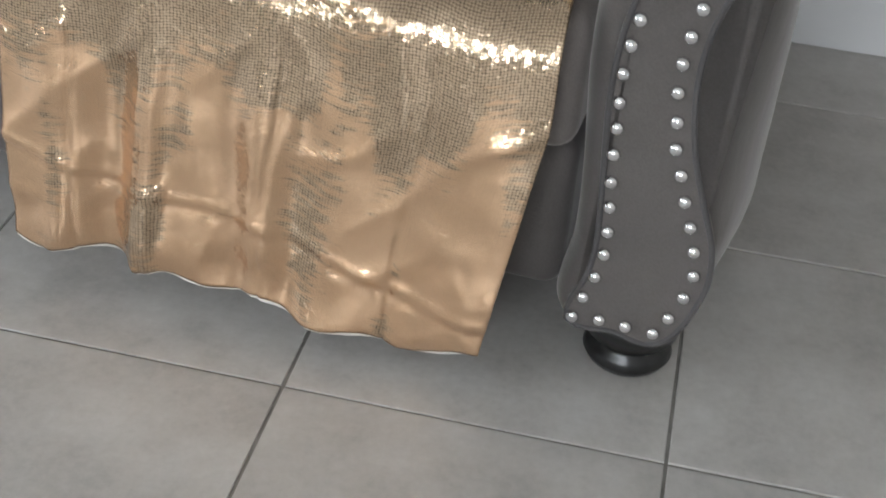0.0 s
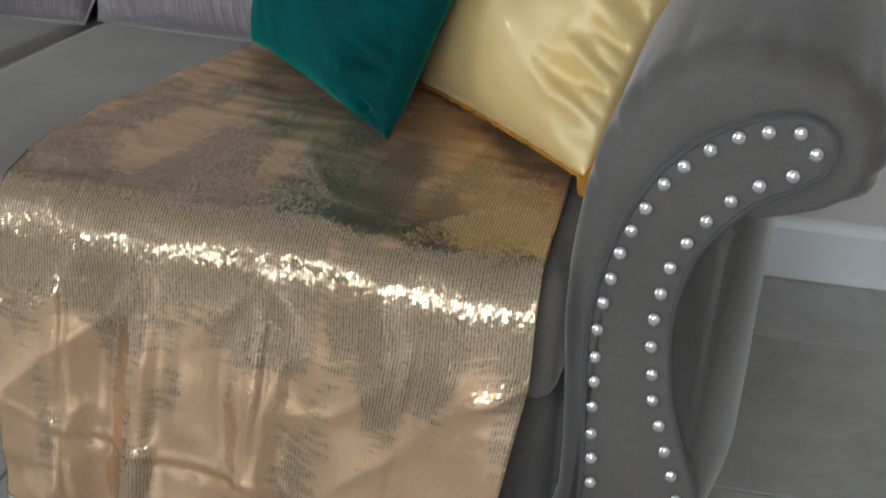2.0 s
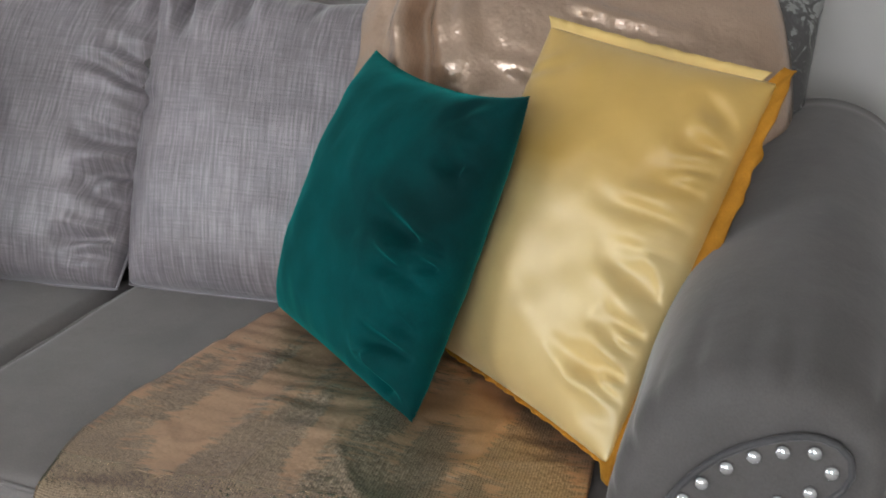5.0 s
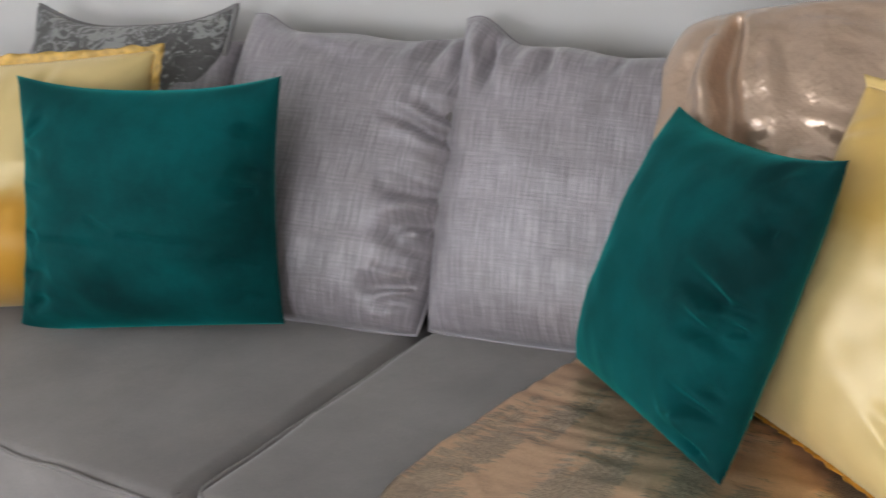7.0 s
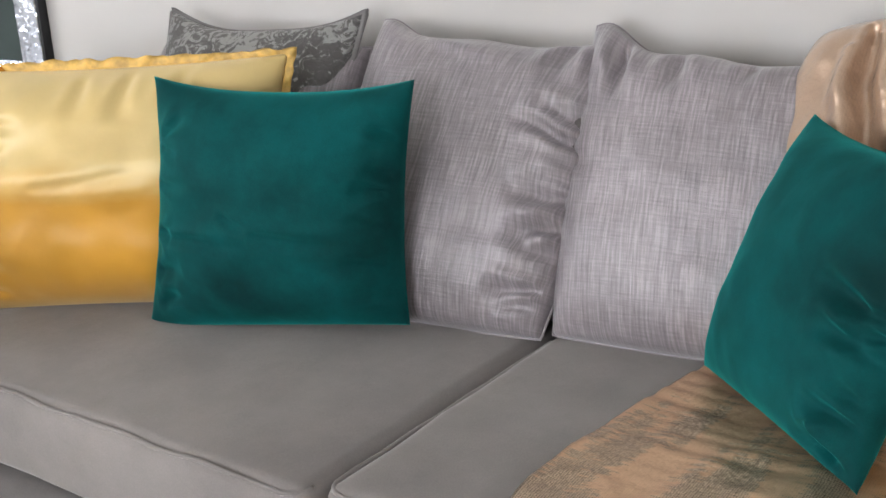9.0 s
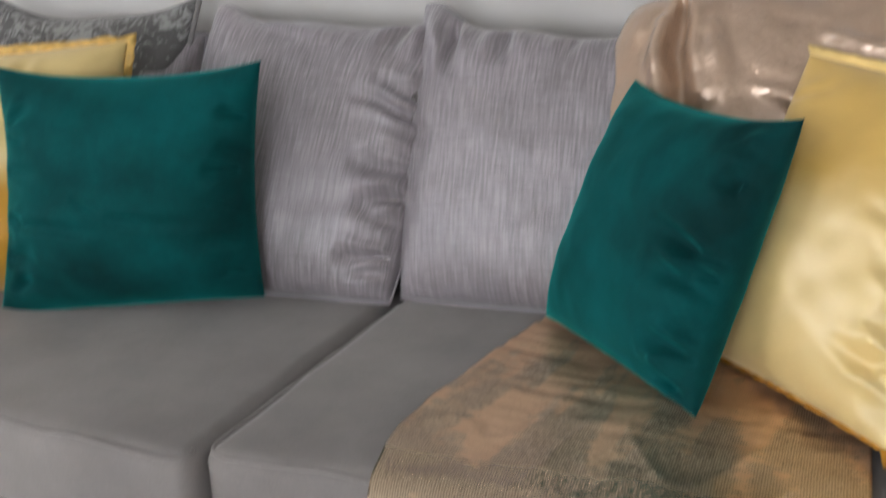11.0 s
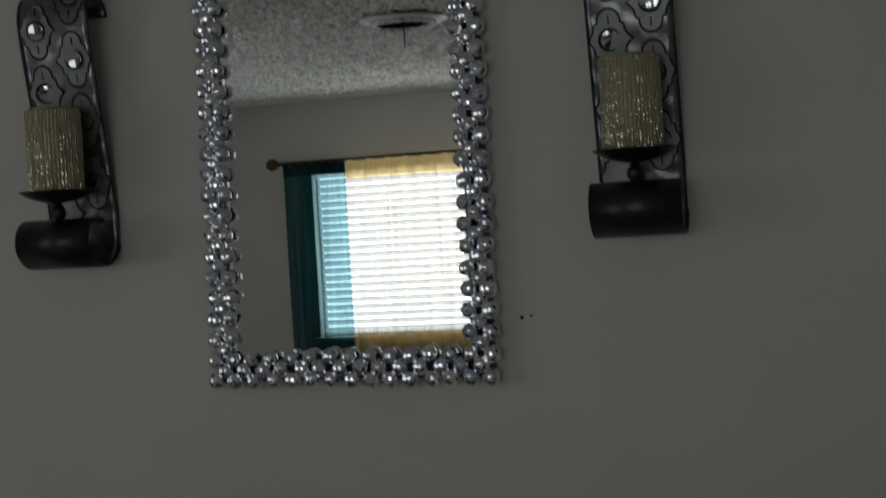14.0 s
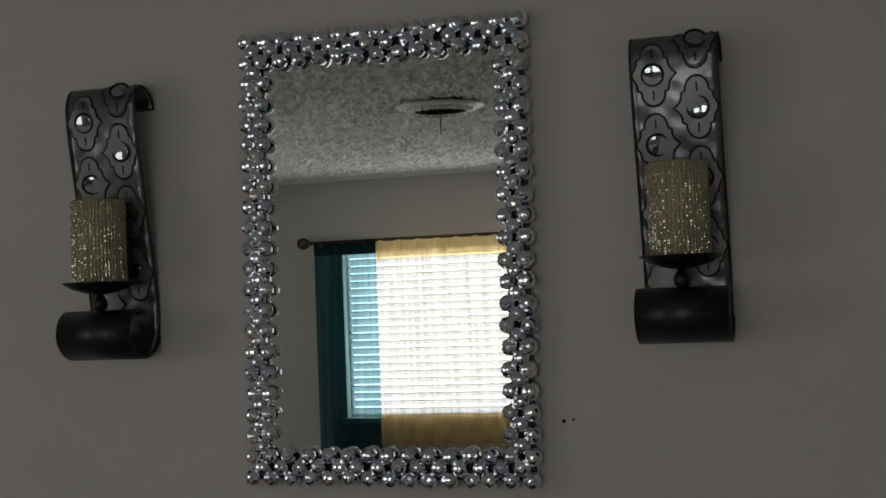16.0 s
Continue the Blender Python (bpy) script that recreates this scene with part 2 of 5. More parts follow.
def popcorn(name):
    m, t, b = material(name)
    v = coords(t)
    col = ramp(t, noise_tex(t, v, 36.0, 2.0), [(0.36, (0.62, 0.62, 0.61)), (0.6, (0.84, 0.84, 0.82))])
    t.links.new(col, b.inputs["Base Color"])
    b.inputs["Roughness"].default_value = 0.9
    bump(t, b, noise_tex(t, v, 120.0, 2.0, 0.6), 0.7, 0.006)
    return m


def tile_glaze(name):
    """Matt stone-look floor tile: clouds, fine pits, and a shift from tile to tile."""
    m, t, b = material(name)
    v = coords(t)
    oi = t.nodes.new("ShaderNodeObjectInfo")
    sh = t.nodes.new("ShaderNodeVectorMath")
    sh.operation = "ADD"
    cmb = t.nodes.new("ShaderNodeCombineXYZ")
    k = t.nodes.new("ShaderNodeMath")
    k.operation = "MULTIPLY"
    k.inputs[1].default_value = 37.0
    t.links.new(oi.outputs["Random"], k.inputs[0])
    t.links.new(k.outputs[0], cmb.inputs["X"])
    t.links.new(k.outputs[0], cmb.inputs["Z"])
    t.links.new(v, sh.inputs[0])
    t.links.new(cmb.outputs[0], sh.inputs[1])
    c1 = noise_tex(t, sh.outputs[0], 7.0, 8.0, 0.68)
    c2 = noise_tex(t, sh.outputs[0], 90.0, 3.0)
    mm = node(t, "ShaderNodeMath")
    mm.operation = "MULTIPLY_ADD"
    mm.inputs[1].default_value = 0.25
    t.links.new(c2, mm.inputs[0])
    t.links.new(c1, mm.inputs[2])
    col = ramp(t, mm.outputs[0], [(0.42, (0.37, 0.355, 0.335)), (0.62, (0.47, 0.455, 0.43)), (0.82, (0.55, 0.535, 0.51))])
    hs = t.nodes.new("ShaderNodeHueSaturation")
    mr = node(t, "ShaderNodeMapRange", **{"To Min": 0.92, "To Max": 1.08})
    t.links.new(oi.outputs["Random"], mr.inputs["Value"])
    t.links.new(mr.outputs["Result"], hs.inputs["Value"])
    t.links.new(col, hs.inputs["Color"])
    t.links.new(hs.outputs[0], b.inputs["Base Color"])
    rr = node(t, "ShaderNodeMapRange", **{"To Min": 0.34, "To Max": 0.5})
    t.links.new(c1, rr.inputs["Value"])
    t.links.new(rr.outputs["Result"], b.inputs["Roughness"])
    n1 = bump(t, b, c1, 0.12, 0.004)
    bump(t, b, c2, 0.12, 0.0008, n1)
    return m


def foil_cloth(name):
    """Dark grey cloth with a worn silver foil print."""
    m, t, b = material(name)
    v = coords(t)
    swirl = node(t, "ShaderNodeTexNoise", Scale=38.0, Detail=4.0, Roughness=0.6, Distortion=2.2)
    t.links.new(v, swirl.inputs["Vector"])
    worn = t.nodes.new("ShaderNodeMath")
    worn.operation = "MULTIPLY_ADD"
    worn.inputs[1].default_value = 0.55
    t.links.new(noise_tex(t, v, 7.0, 2.0), worn.inputs[0])
    t.links.new(swirl.outputs["Fac"], worn.inputs[2])
    less = t.nodes.new("ShaderNodeMath")
    less.operation = "SUBTRACT"
    less.inputs[1].default_value = 0.265
    t.links.new(worn.outputs[0], less.inputs[0])
    f = less.outputs[0]
    col = ramp(t, f, [(0.47, (0.085, 0.08, 0.076)), (0.56, (0.13, 0.125, 0.12)), (0.61, (0.42, 0.42, 0.41))])
    t.links.new(col, b.inputs["Base Color"])
    mt = ramp(t, f, [(0.56, (0, 0, 0)), (0.60, (1, 1, 1))])
    t.links.new(mt, b.inputs["Metallic"])
    b.inputs["Roughness"].default_value = 0.42
    bump(t, b, f, 0.5, 0.004)
    return m


def mirror_glass(name):
    m, t, b = material(name)
    b.inputs["Base Color"].default_value = (0.9, 0.92, 0.91, 1)
    b.inputs["Metallic"].default_value, b.inputs["Roughness"].default_value = 1.0, 0.004
    return m


def crystal(name):
    """Silver-backed glass cabochon."""
    m, t, b = material(name)
    oi = t.nodes.new("ShaderNodeObjectInfo")
    col = ramp(t, oi.outputs["Random"], [(0.0, (0.70, 0.74, 0.86)), (0.5, (0.93, 0.95, 0.99)), (1.0, (0.80, 0.84, 0.96))])
    t.links.new(col, b.inputs["Base Color"])
    b.inputs["Metallic"].default_value, b.inputs["Roughness"].default_value = 1.0, 0.055
    b.inputs["Coat Weight"].default_value, b.inputs["Coat Roughness"].default_value = 1.0, 0.02
    return m


def blind_white(name):
    """White slats that pass some daylight."""
    m, t, b = material(name)
    b.inputs["Base Color"].default_value = (0.85, 0.86, 0.86, 1)
    b.inputs["Roughness"].default_value = 0.45
    out = t.nodes["Material Output"]
    tl = t.nodes.new("ShaderNodeBsdfTranslucent")
    tl.inputs["Color"].default_value = (0.85, 0.88, 0.92, 1)
    mx = t.nodes.new("ShaderNodeMixShader")
    mx.inputs[0].default_value = 0.36
    t.links.new(b.outputs[0], mx.inputs[1])
    t.links.new(tl.outputs[0], mx.inputs[2])
    t.links.new(mx.outputs[0], out.inputs["Surface"])
    return m


# seat cushions take a lighter grey of the velvet than arms, back and base
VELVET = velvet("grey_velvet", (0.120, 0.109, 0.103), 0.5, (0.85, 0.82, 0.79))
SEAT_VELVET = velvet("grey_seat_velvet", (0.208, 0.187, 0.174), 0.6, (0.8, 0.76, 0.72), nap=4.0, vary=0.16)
CHENILLE = chenille("grey_chenille", (0.245, 0.216, 0.226))
TEAL = velvet("teal_velvet", (0.0006, 0.048, 0.047), 0.42, (0.02, 0.72, 0.66), nap=4.5, vary=0.55)
# painted light: paler zone low on the first cushion, high on the second
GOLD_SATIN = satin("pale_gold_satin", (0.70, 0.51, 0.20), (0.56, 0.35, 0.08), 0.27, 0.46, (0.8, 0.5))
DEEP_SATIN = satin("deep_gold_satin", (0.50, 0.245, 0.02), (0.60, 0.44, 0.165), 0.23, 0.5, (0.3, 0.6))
RUFFLE = plain("pale_gold_ruffle", (0.72, 0.50, 0.17), 0.45)
RUFFLE_DEEP = plain("deep_gold_ruffle", (0.60, 0.37, 0.085), 0.5, vary=0.3, scale=60.0)
AMBER_TRIM = velvet("amber_trim_cloth", (0.40, 0.175, 0.016), 0.3, (1, 0.7, 0.2), nap=20.0)
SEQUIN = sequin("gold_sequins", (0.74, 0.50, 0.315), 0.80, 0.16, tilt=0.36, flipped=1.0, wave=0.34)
SEQUIN_ROSE = sequin("rose_sequins", (0.50, 0.35, 0.245), 0.5, 0.3, 0.003, 0.12, 1.0, coat=1.0)
BACKING = plain("white_lining", (0.75, 0.72, 0.66), 0.8)
FOIL = foil_cloth("silver_foil_cloth")
FOIL_CORD = velvet("grey_cushion_cord", (0.17, 0.16, 0.155), 0.4)
PIPING = velvet("dark_welt", (0.09, 0.085, 0.085), 0.3)
CHROME = plain("brushed_chrome", (0.82, 0.82, 0.83), 0.16, 1.0, 0.04)
BLACK_LACQUER = plain("black_lacquer", (0.010, 0.010, 0.010), 0.3, 0.0, 0.1, coat=0.1)
WALL = wall_paint("greige_wall_paint", (0.57, 0.545, 0.515))
TRIM_WHITE = plain("white_gloss_paint", (0.78, 0.79, 0.80), 0.35, 0.0, 0.03)
TILE = tile_glaze("stone_look_tile")
GROUT = plain("grey_grout", (0.24, 0.228, 0.21), 0.95, 0.0, 0.25, 30.0)
POPCORN = popcorn("popcorn_ceiling")
MIRROR = mirror_glass("mirror_glass")
CRYSTAL = crystal("crystal_bead")
BOARD = plain("dark_backing_board", (0.05, 0.05, 0.055), 0.5, 0.2)
IRON = plain("blackened_iron", (0.03, 0.03, 0.032), 0.36, 0.7, 0.3, 14.0, 160.0, 0.15)
PEWTER = plain("pewter_relief", (0.17, 0.17, 0.18), 0.28, 0.9, 0.35, 18.0, 38.0, 0.8)
PEWTER_FLAT = plain("flat_pewter", (0.20, 0.20, 0.205), 0.42, 0.8, 0.2, 25.0, 120.0, 0.2)
GLASS_GEM = plain("silvered_glass_disc", (0.42, 0.44, 0.46), 0.07, 1.0, 0.05, bump_k=0.0)
CANDLE = plain("gold_glitter_wax", (0.36, 0.32, 0.195), 0.45, 0.2, 0.2, 60.0, 500.0, 0.5)
RHINESTONE = plain("gold_rhinestone", (0.42, 0.385, 0.27), 0.14, 0.5, 0.2, 300.0)
SHEER_TEAL = sheer("teal_sheer", (0.003, 0.028, 0.032), 0.52, (0.30, 0.50, 0.55))
GOLD_BAND = sheer("gold_band_cloth", (0.66, 0.51, 0.25), 0.48, (0.84, 0.66, 0.36))
SHEER_GOLD = sheer("gold_sheer", (0.42, 0.29, 0.10), 0.8, (0.97, 0.965, 0.95))
HEM_DARK = velvet("dark_teal_hem", (0.006, 0.03, 0.03), 0.1)
BRONZE = plain("bronze_metal", (0.10, 0.075, 0.05), 0.35, 0.9)
BLIND = blind_white("white_blind")
VENT = plain("white_enamel", (0.82, 0.83, 0.82), 0.4)
DARK = plain("dark_duct", (0.01, 0.01, 0.01), 0.9)
GLITTER = sequin("silver_glitter", (0.72, 0.76, 0.84), 0.9, 0.25, 0.006, 0.7, 0.3)
CANVAS = plain("dark_green_canvas", (0.02, 0.035, 0.03), 0.6)


# ---- mesh helpers ----
def mesh_object(name, bm, mat, parent=None, label="", smooth=True):
    me = bpy.data.meshes.new(name)
    bm.normal_update()
    for f in bm.faces:
        f.smooth = smooth
    bm.to_mesh(me)
    bm.free()
    me.materials.append(mat)
    ob = new(name, me)
    ob.parent = parent
    if label:
        ob["label"] = label
    return ob


def part(name, bm, mat, parent, label="", smooth=True):
    return mesh_object(name, bm, mat, parent, label, smooth)


def empty(name, at=(0, 0, 0), turn=0.0):
    ob = new(name)
    ob.empty_display_size = 0.1
    ob.matrix_world = pose(*at, 0, 0, turn)
    return ob


def box(x0, x1, y0, y1, z0, z1, bevel=0.0, seg=2):
    bm = bmesh.new()
    bmesh.ops.create_cube(bm, size=1.0)
    for v in bm.verts:
        v.co = ((x0 + x1) / 2 + v.co.x * (x1 - x0), (y0 + y1) / 2 + v.co.y * (y1 - y0), (z0 + z1) / 2 + v.co.z * (z1 - z0))
    if bevel:
        bmesh.ops.bevel(bm, geom=bm.edges[:], offset=bevel, segments=seg, affect="EDGES", profile=0.6)
    return bm


def lathe(profile, seg=32, at=(0, 0, 0)):
    """Turn (radius, height) pairs round a vertical axis."""
    bm = bmesh.new()
    rings = []
    for r, z in profile:
        rings.append([bm.verts.new((at[0] + r * math.cos(2 * math.pi * i / seg), at[1] + r * math.sin(2 * math.pi * i / seg), at[2] + z)) for i in range(seg)])
    for a, b in zip(rings, rings[1:]):
        for i in range(seg):
            bm.faces.new((a[i], a[(i + 1) % seg], b[(i + 1) % seg], b[i]))
    bm.faces.new(rings[0][::-1])
    bm.faces.new(rings[-1])
    return bm


def tube(bm, pts, r, seg=8, closed=False):
    """A round cord along points."""
    pts = [Vector(p) for p in pts]
    n = len(pts)
    rings = []
    ref = Vector((0.13, 0.27, 0.95)).normalized()
    for i, p in enumerate(pts):
        a = pts[(i - 1) % n] if closed or i > 0 else p
        c = pts[(i + 1) % n] if closed or i < n - 1 else p
        d = (c - a).normalized()
        u = d.cross(ref)
        if u.length < 0.05:
            u = d.cross(Vector((1, 0, 0)))
        u.normalize()
        w = d.cross(u)
        rings.append([bm.verts.new(p + r * (math.cos(2 * math.pi * k / seg) * u + math.sin(2 * math.pi * k / seg) * w)) for k in range(seg)])
    pairs = list(zip(rings, rings[1:] + ([rings[0]] if closed else [])))
    if not closed:
        pairs = list(zip(rings, rings[1:]))
        bm.faces.new(rings[0][::-1])
        bm.faces.new(rings[-1])
    for a, b in pairs:
        for k in range(seg):
            bm.faces.new((a[k], a[(k + 1) % seg], b[(k + 1) % seg], b[k]))
    return bm


def smooth_line(pts, steps=8, closed=False):
    """Catmull-Rom through points of any dimension."""
    p = [np.array(q, float) for q in pts]
    n = len(p)
    out = []
    for i in range(n if closed else n - 1):
        p0 = p[(i - 1) % n] if closed or i > 0 else p[i]
        p1, p2 = p[i], p[(i + 1) % n]
        p3 = p[(i + 2) % n] if closed or i < n - 2 else p2
        for k in range(steps):
            s = k / steps
            out.append(0.5 * (2 * p1 + (p2 - p0) * s + (2 * p0 - 5 * p1 + 4 * p2 - p3) * s * s + (3 * p1 - p0 - 3 * p2 + p3) * s ** 3))
    if not closed:
        out.append(p[-1])
    return out


def by_length(pts, n):
    """n points evenly spaced along a line."""
    a = np.array(pts)
    d = np.r_[0, np.cumsum(np.linalg.norm(np.diff(a, axis=0), axis=1))]
    return [np.array([np.interp(s, d, a[:, k]) for k in range(a.shape[1])]) for s in np.linspace(0, d[-1], n)]


def grid_faces(bm, rows, uv=None, wrap=False):
    lay = bm.loops.layers.uv.verify() if uv else None
    nr, nc = len(rows), len(rows[0])
    for i in range(nr - 1):
        for j in range(nc if wrap else nc - 1):
            k = (j + 1) % nc
            f = bm.faces.new((rows[i][j], rows[i][k], rows[i + 1][k], rows[i + 1][j]))
            if uv:
                for lp, q in zip(f.loops, ((i, j), (i, j + 1), (i + 1, j + 1), (i + 1, j))):
                    lp[lay].uv = uv(*q)


def pillow(tl, tr, br, bl, thick, pinch=0.06, puff=0.5, n=100, wrinkle=0.004, folds=(), shape=None, round_corners=0.0, seed=0.0, front_share=0.6, edge_k=4.0):
    """A stuffed cushion spanned between four corners; the front is the side from which tl..bl run clockwise."""
    tl, tr, br, bl = [Vector(p) for p in (tl, tr, br, bl)]
    nrm = ((tr - bl).cross(tl - br)).normalized()
    if nrm.y > 0:
        nrm = -nrm
    w, h = ((tr - tl).length + (br - bl).length) / 2, ((tl - bl).length + (tr - br).length) / 2
    bm = bmesh.new()
    lay = bm.loops.layers.uv.verify()
    sides = []
    edge = {}
    for side in (1, -1):
        rows = []
        for i in range(n + 1):
            row = []
            for j in range(n + 1):
                a, b = 2 * j / n - 1, 1 - 2 * i / n
                on_edge = i in (0, n) or j in (0, n)
                if on_edge and side == -1:
                    row.append(edge[i, j])
                    continue
                pa, pb = a * (1 - pinch * (1 - b * b) * abs(a)), b * (1 - pinch * (1 - a * a) * abs(b))
                if round_corners:
                    k = (a * a * b * b) * round_corners
                    pa, pb = pa * (1 - k), pb * (1 - k)
                if shape:
                    da, db = shape(a, b)
                    pa, pb = pa + da, pb + db
                u, v = (pa + 1) / 2, (pb + 1) / 2
                p = bl * (1 - u) * (1 - v) + br * u * (1 - v) + tl * (1 - u) * v + tr * u * v
                e = max(0.0, (1 - abs(a) ** 2.6) * (1 - abs(b) ** 2.6))
                share = front_share if side == 1 else 1 - front_share
                d = share * thick * e ** puff
                if not on_edge:
                    q = Vector((u * w, v * h, seed + side))
                    d += wrinkle * min(1, e * 3) * (noise.noise(q * 9) + 0.6 * noise.noise(q * 21))
                    if side == 1:
                        for (fa, fb, ta, tb, wd, dp) in folds:
                            la, lb = ta - fa, tb - fb
                            wa = 0.035 * noise.noise(Vector((a * 3.1, b * 3.1, seed + fa)))
                            ll = la * la + lb * lb
                            s = max(0, min(1, ((a - fa) * la + (b - fb) * lb) / ll))
                            dist = math.hypot(a + wa - fa - s * la, b + wa - fb - s * lb) / (wd * (0.6 + 0.6 * s))
                            d += 1.3 * dp * (math.exp(-dist * dist) - 0.35 * math.exp(-((dist - 1.6) ** 2))) * math.sin(math.pi * min(1, s * 0.75 + 0.25)) * min(1, e * edge_k)
                vert = bm.verts.new(p + nrm * d * side)
                row.append(vert)
                if on_edge:
                    edge[i, j] = vert
            rows.append(row)
        sides.append(rows)
    for rows, side in zip(sides, (1, -1)):
        for i in range(n):
            for j in range(n):
                q = [(i, j), (i + 1, j), (i + 1, j + 1), (i, j + 1)]
                if side == -1:
                    q = q[::-1]
                f = bm.faces.new([rows[a][b] for a, b in q])
                for lp, (a, b) in zip(f.loops, q):
                    lp[lay].uv = (b / n * w, (1 - a / n) * h)
    bmesh.ops.recalc_face_normals(bm, faces=bm.faces[:])
    outline = [edge[0, j].co.copy() for j in range(n)] + [edge[i, n].co.copy() for i in range(n)] + \
              [edge[n, n - j].co.copy() for j in range(n)] + [edge[n - i, 0].co.copy() for i in range(n)]
    return bm, outline, nrm


# ---- structure: walls, ceiling, floor ----
def wall(name, bm, label):
    return tagged(mesh_object(name, bm, WALL, smooth=False), label, "wall", kind="structure")


wall("wall_north", box(ROOM_X0 - 0.12, ROOM_X1 + 0.12, 0.0, 0.12, -0.02, CEIL), "smooth greige painted wall behind the sofa")
bm = bmesh.new()
for y0, y1, z0, z1 in ((ROOM_Y0, SIDE_Y0, -0.02, CEIL), (SIDE_Y1, -0.002, -0.02, CEIL), (SIDE_Y0, SIDE_Y1, -0.02, SIDE_Z0), (SIDE_Y0, SIDE_Y1, SIDE_Z1, CEIL)):
    bmesh.ops.create_cube(bm, size=1.0, matrix=Matrix.Translation((ROOM_X0 - 0.06, (y0 + y1) / 2, (z0 + z1) / 2)) @ Matrix.Diagonal((0.12, y1 - y0, z1 - z0, 1)))
wall("wall_west", bm, "greige painted side wall with an added window opening")
wall("wall_east", box(ROOM_X1, ROOM_X1 + 0.12, ROOM_Y0, -0.002, -0.02, CEIL), "plain greige painted side wall of the room")


def wall_with_openings(y0, y1, openings):
    """A wall along x, made of blocks round its window openings."""
    bm = bmesh.new()
    cuts = sorted(openings)
    x = ROOM_X0 - 0.12

    def block(a, b, c, d):
        bmesh.ops.create_cube(bm, size=1.0, matrix=Matrix.Translation(((a + b) / 2, (y0 + y1) / 2, (c + d) / 2)) @ Matrix.Diagonal((b - a, y1 - y0, d - c, 1)))
    for a, b, c, d in cuts:
        block(x, a, -0.02, CEIL)
        block(a, b, -0.02, c)
        block(a, b, d, CEIL)
        x = b
    block(x, ROOM_X1 + 0.12, -0.02, CEIL)
    return bm


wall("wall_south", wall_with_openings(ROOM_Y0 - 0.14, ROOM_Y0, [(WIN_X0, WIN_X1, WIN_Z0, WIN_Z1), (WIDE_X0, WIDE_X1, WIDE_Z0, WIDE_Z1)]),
     "greige painted wall with its window opening and an added one")

def popcorn_ceiling():
    """The ceiling slab, with the sprayed crumbs standing out below it over the middle of the room."""
    bm = box(ROOM_X0 - 0.12, ROOM_X1 + 0.12, ROOM_Y0 - 0.14, 0.12, CEIL + 0.001, CEIL + 0.1)
    x0, x1, y0, y1, step = -3.0, 0.4, ROOM_Y0 + 0.03, -1.3, 0.015
    nx, ny = int((x1 - x0) / step), int((y1 - y0) / step)
    crumbs = np.random.default_rng(5)
    high = crumbs.random((nx + 1, ny + 1))
    high = (high + 0.35 * (np.roll(high, 1, 0) + np.roll(high, 1, 1))) / 1.7
    drop = 0.019 * np.clip((high - 0.42) / 0.4, 0, 1) ** 1.3
    jx, jy = crumbs.uniform(-0.003, 0.003, (2, nx + 1, ny + 1))
    rows = [[bm.verts.new((x0 + i * step + jx[i, k], y0 + k * step + jy[i, k], CEIL - drop[i, k])) for k in range(ny + 1)] for i in range(nx + 1)]
    grid_faces(bm, rows)
    return bm


tagged(mesh_object("ceiling", popcorn_ceiling(), POPCORN, smooth=False), "off-white popcorn-textured ceiling", "ceiling", kind="structure")


def moulding(name, pts, y, x0, x1, flip, label):
    """A profile (depth, height) run along x on a wall."""
    bm = bmesh.new()
    rows = [[bm.verts.new((x, y - d * flip, z)) for d, z in pts] for x in (x0, x1)]
    n = len(pts)
    for i in range(n):
        bm.faces.new((rows[0][i], rows[0][(i + 1) % n], rows[1][(i + 1) % n], rows[1][i]))
    bm.faces.new(rows[0])
    bm.faces.new(rows[1][::-1])
    bmesh.ops.recalc_face_normals(bm, faces=bm.faces[:])
    return tagged(mesh_object(name, bm, TRIM_WHITE, smooth=False), label, "trim", kind="structure")


BASE_PROFILE = [(0.001, 0.002), (0.015, 0.002), (0.015, 0.098), (0.011, 0.11), (0.006, 0.116), (0.001, 0.118)]
moulding("baseboard", BASE_PROFILE, 0.0, ROOM_X0, ROOM_X1, 1, "white painted baseboard along the wall")
CROWN = [(0.001, CEIL - 0.026), (0.008, CEIL - 0.026), (0.024, CEIL - 0.010), (0.028, CEIL - 0.001), (0.001, CEIL - 0.001)]
moulding("trim_ceiling", CROWN, ROOM_Y0, ROOM_X0, ROOM_X1, -1, "narrow white cove trim under the ceiling")

# ---- the sofa ----
SOFA_TURN = -5.0
SOFA_AT = (0.92, -1.03, 0.0)
sofa = empty("sofa", SOFA_AT, SOFA_TURN)
tagged(sofa, "grey velvet roll-arm sofa with chrome nailhead trim", "sofa")

# the arm's front: outline of the upholstered scroll and of the inset panel, (along, height) from the arm's foot
ARM_OUT = [(-0.085, 0.095), (-0.082, 0.2), (-0.088, 0.33), (-0.094, 0.42), (-0.09, 0.52), (-0.078, 0.6), (-0.045, 0.675), (0.01, 0.718),
           (0.08, 0.733), (0.145, 0.716), (0.187, 0.678), (0.198, 0.632), (0.182, 0.588), (0.135, 0.566), (0.094, 0.556), (0.066, 0.52), (0.056, 0.47),
           (0.055, 0.4), (0.066, 0.32), (0.084, 0.25), (0.088, 0.19), (0.068, 0.13), (0.032, 0.095)]
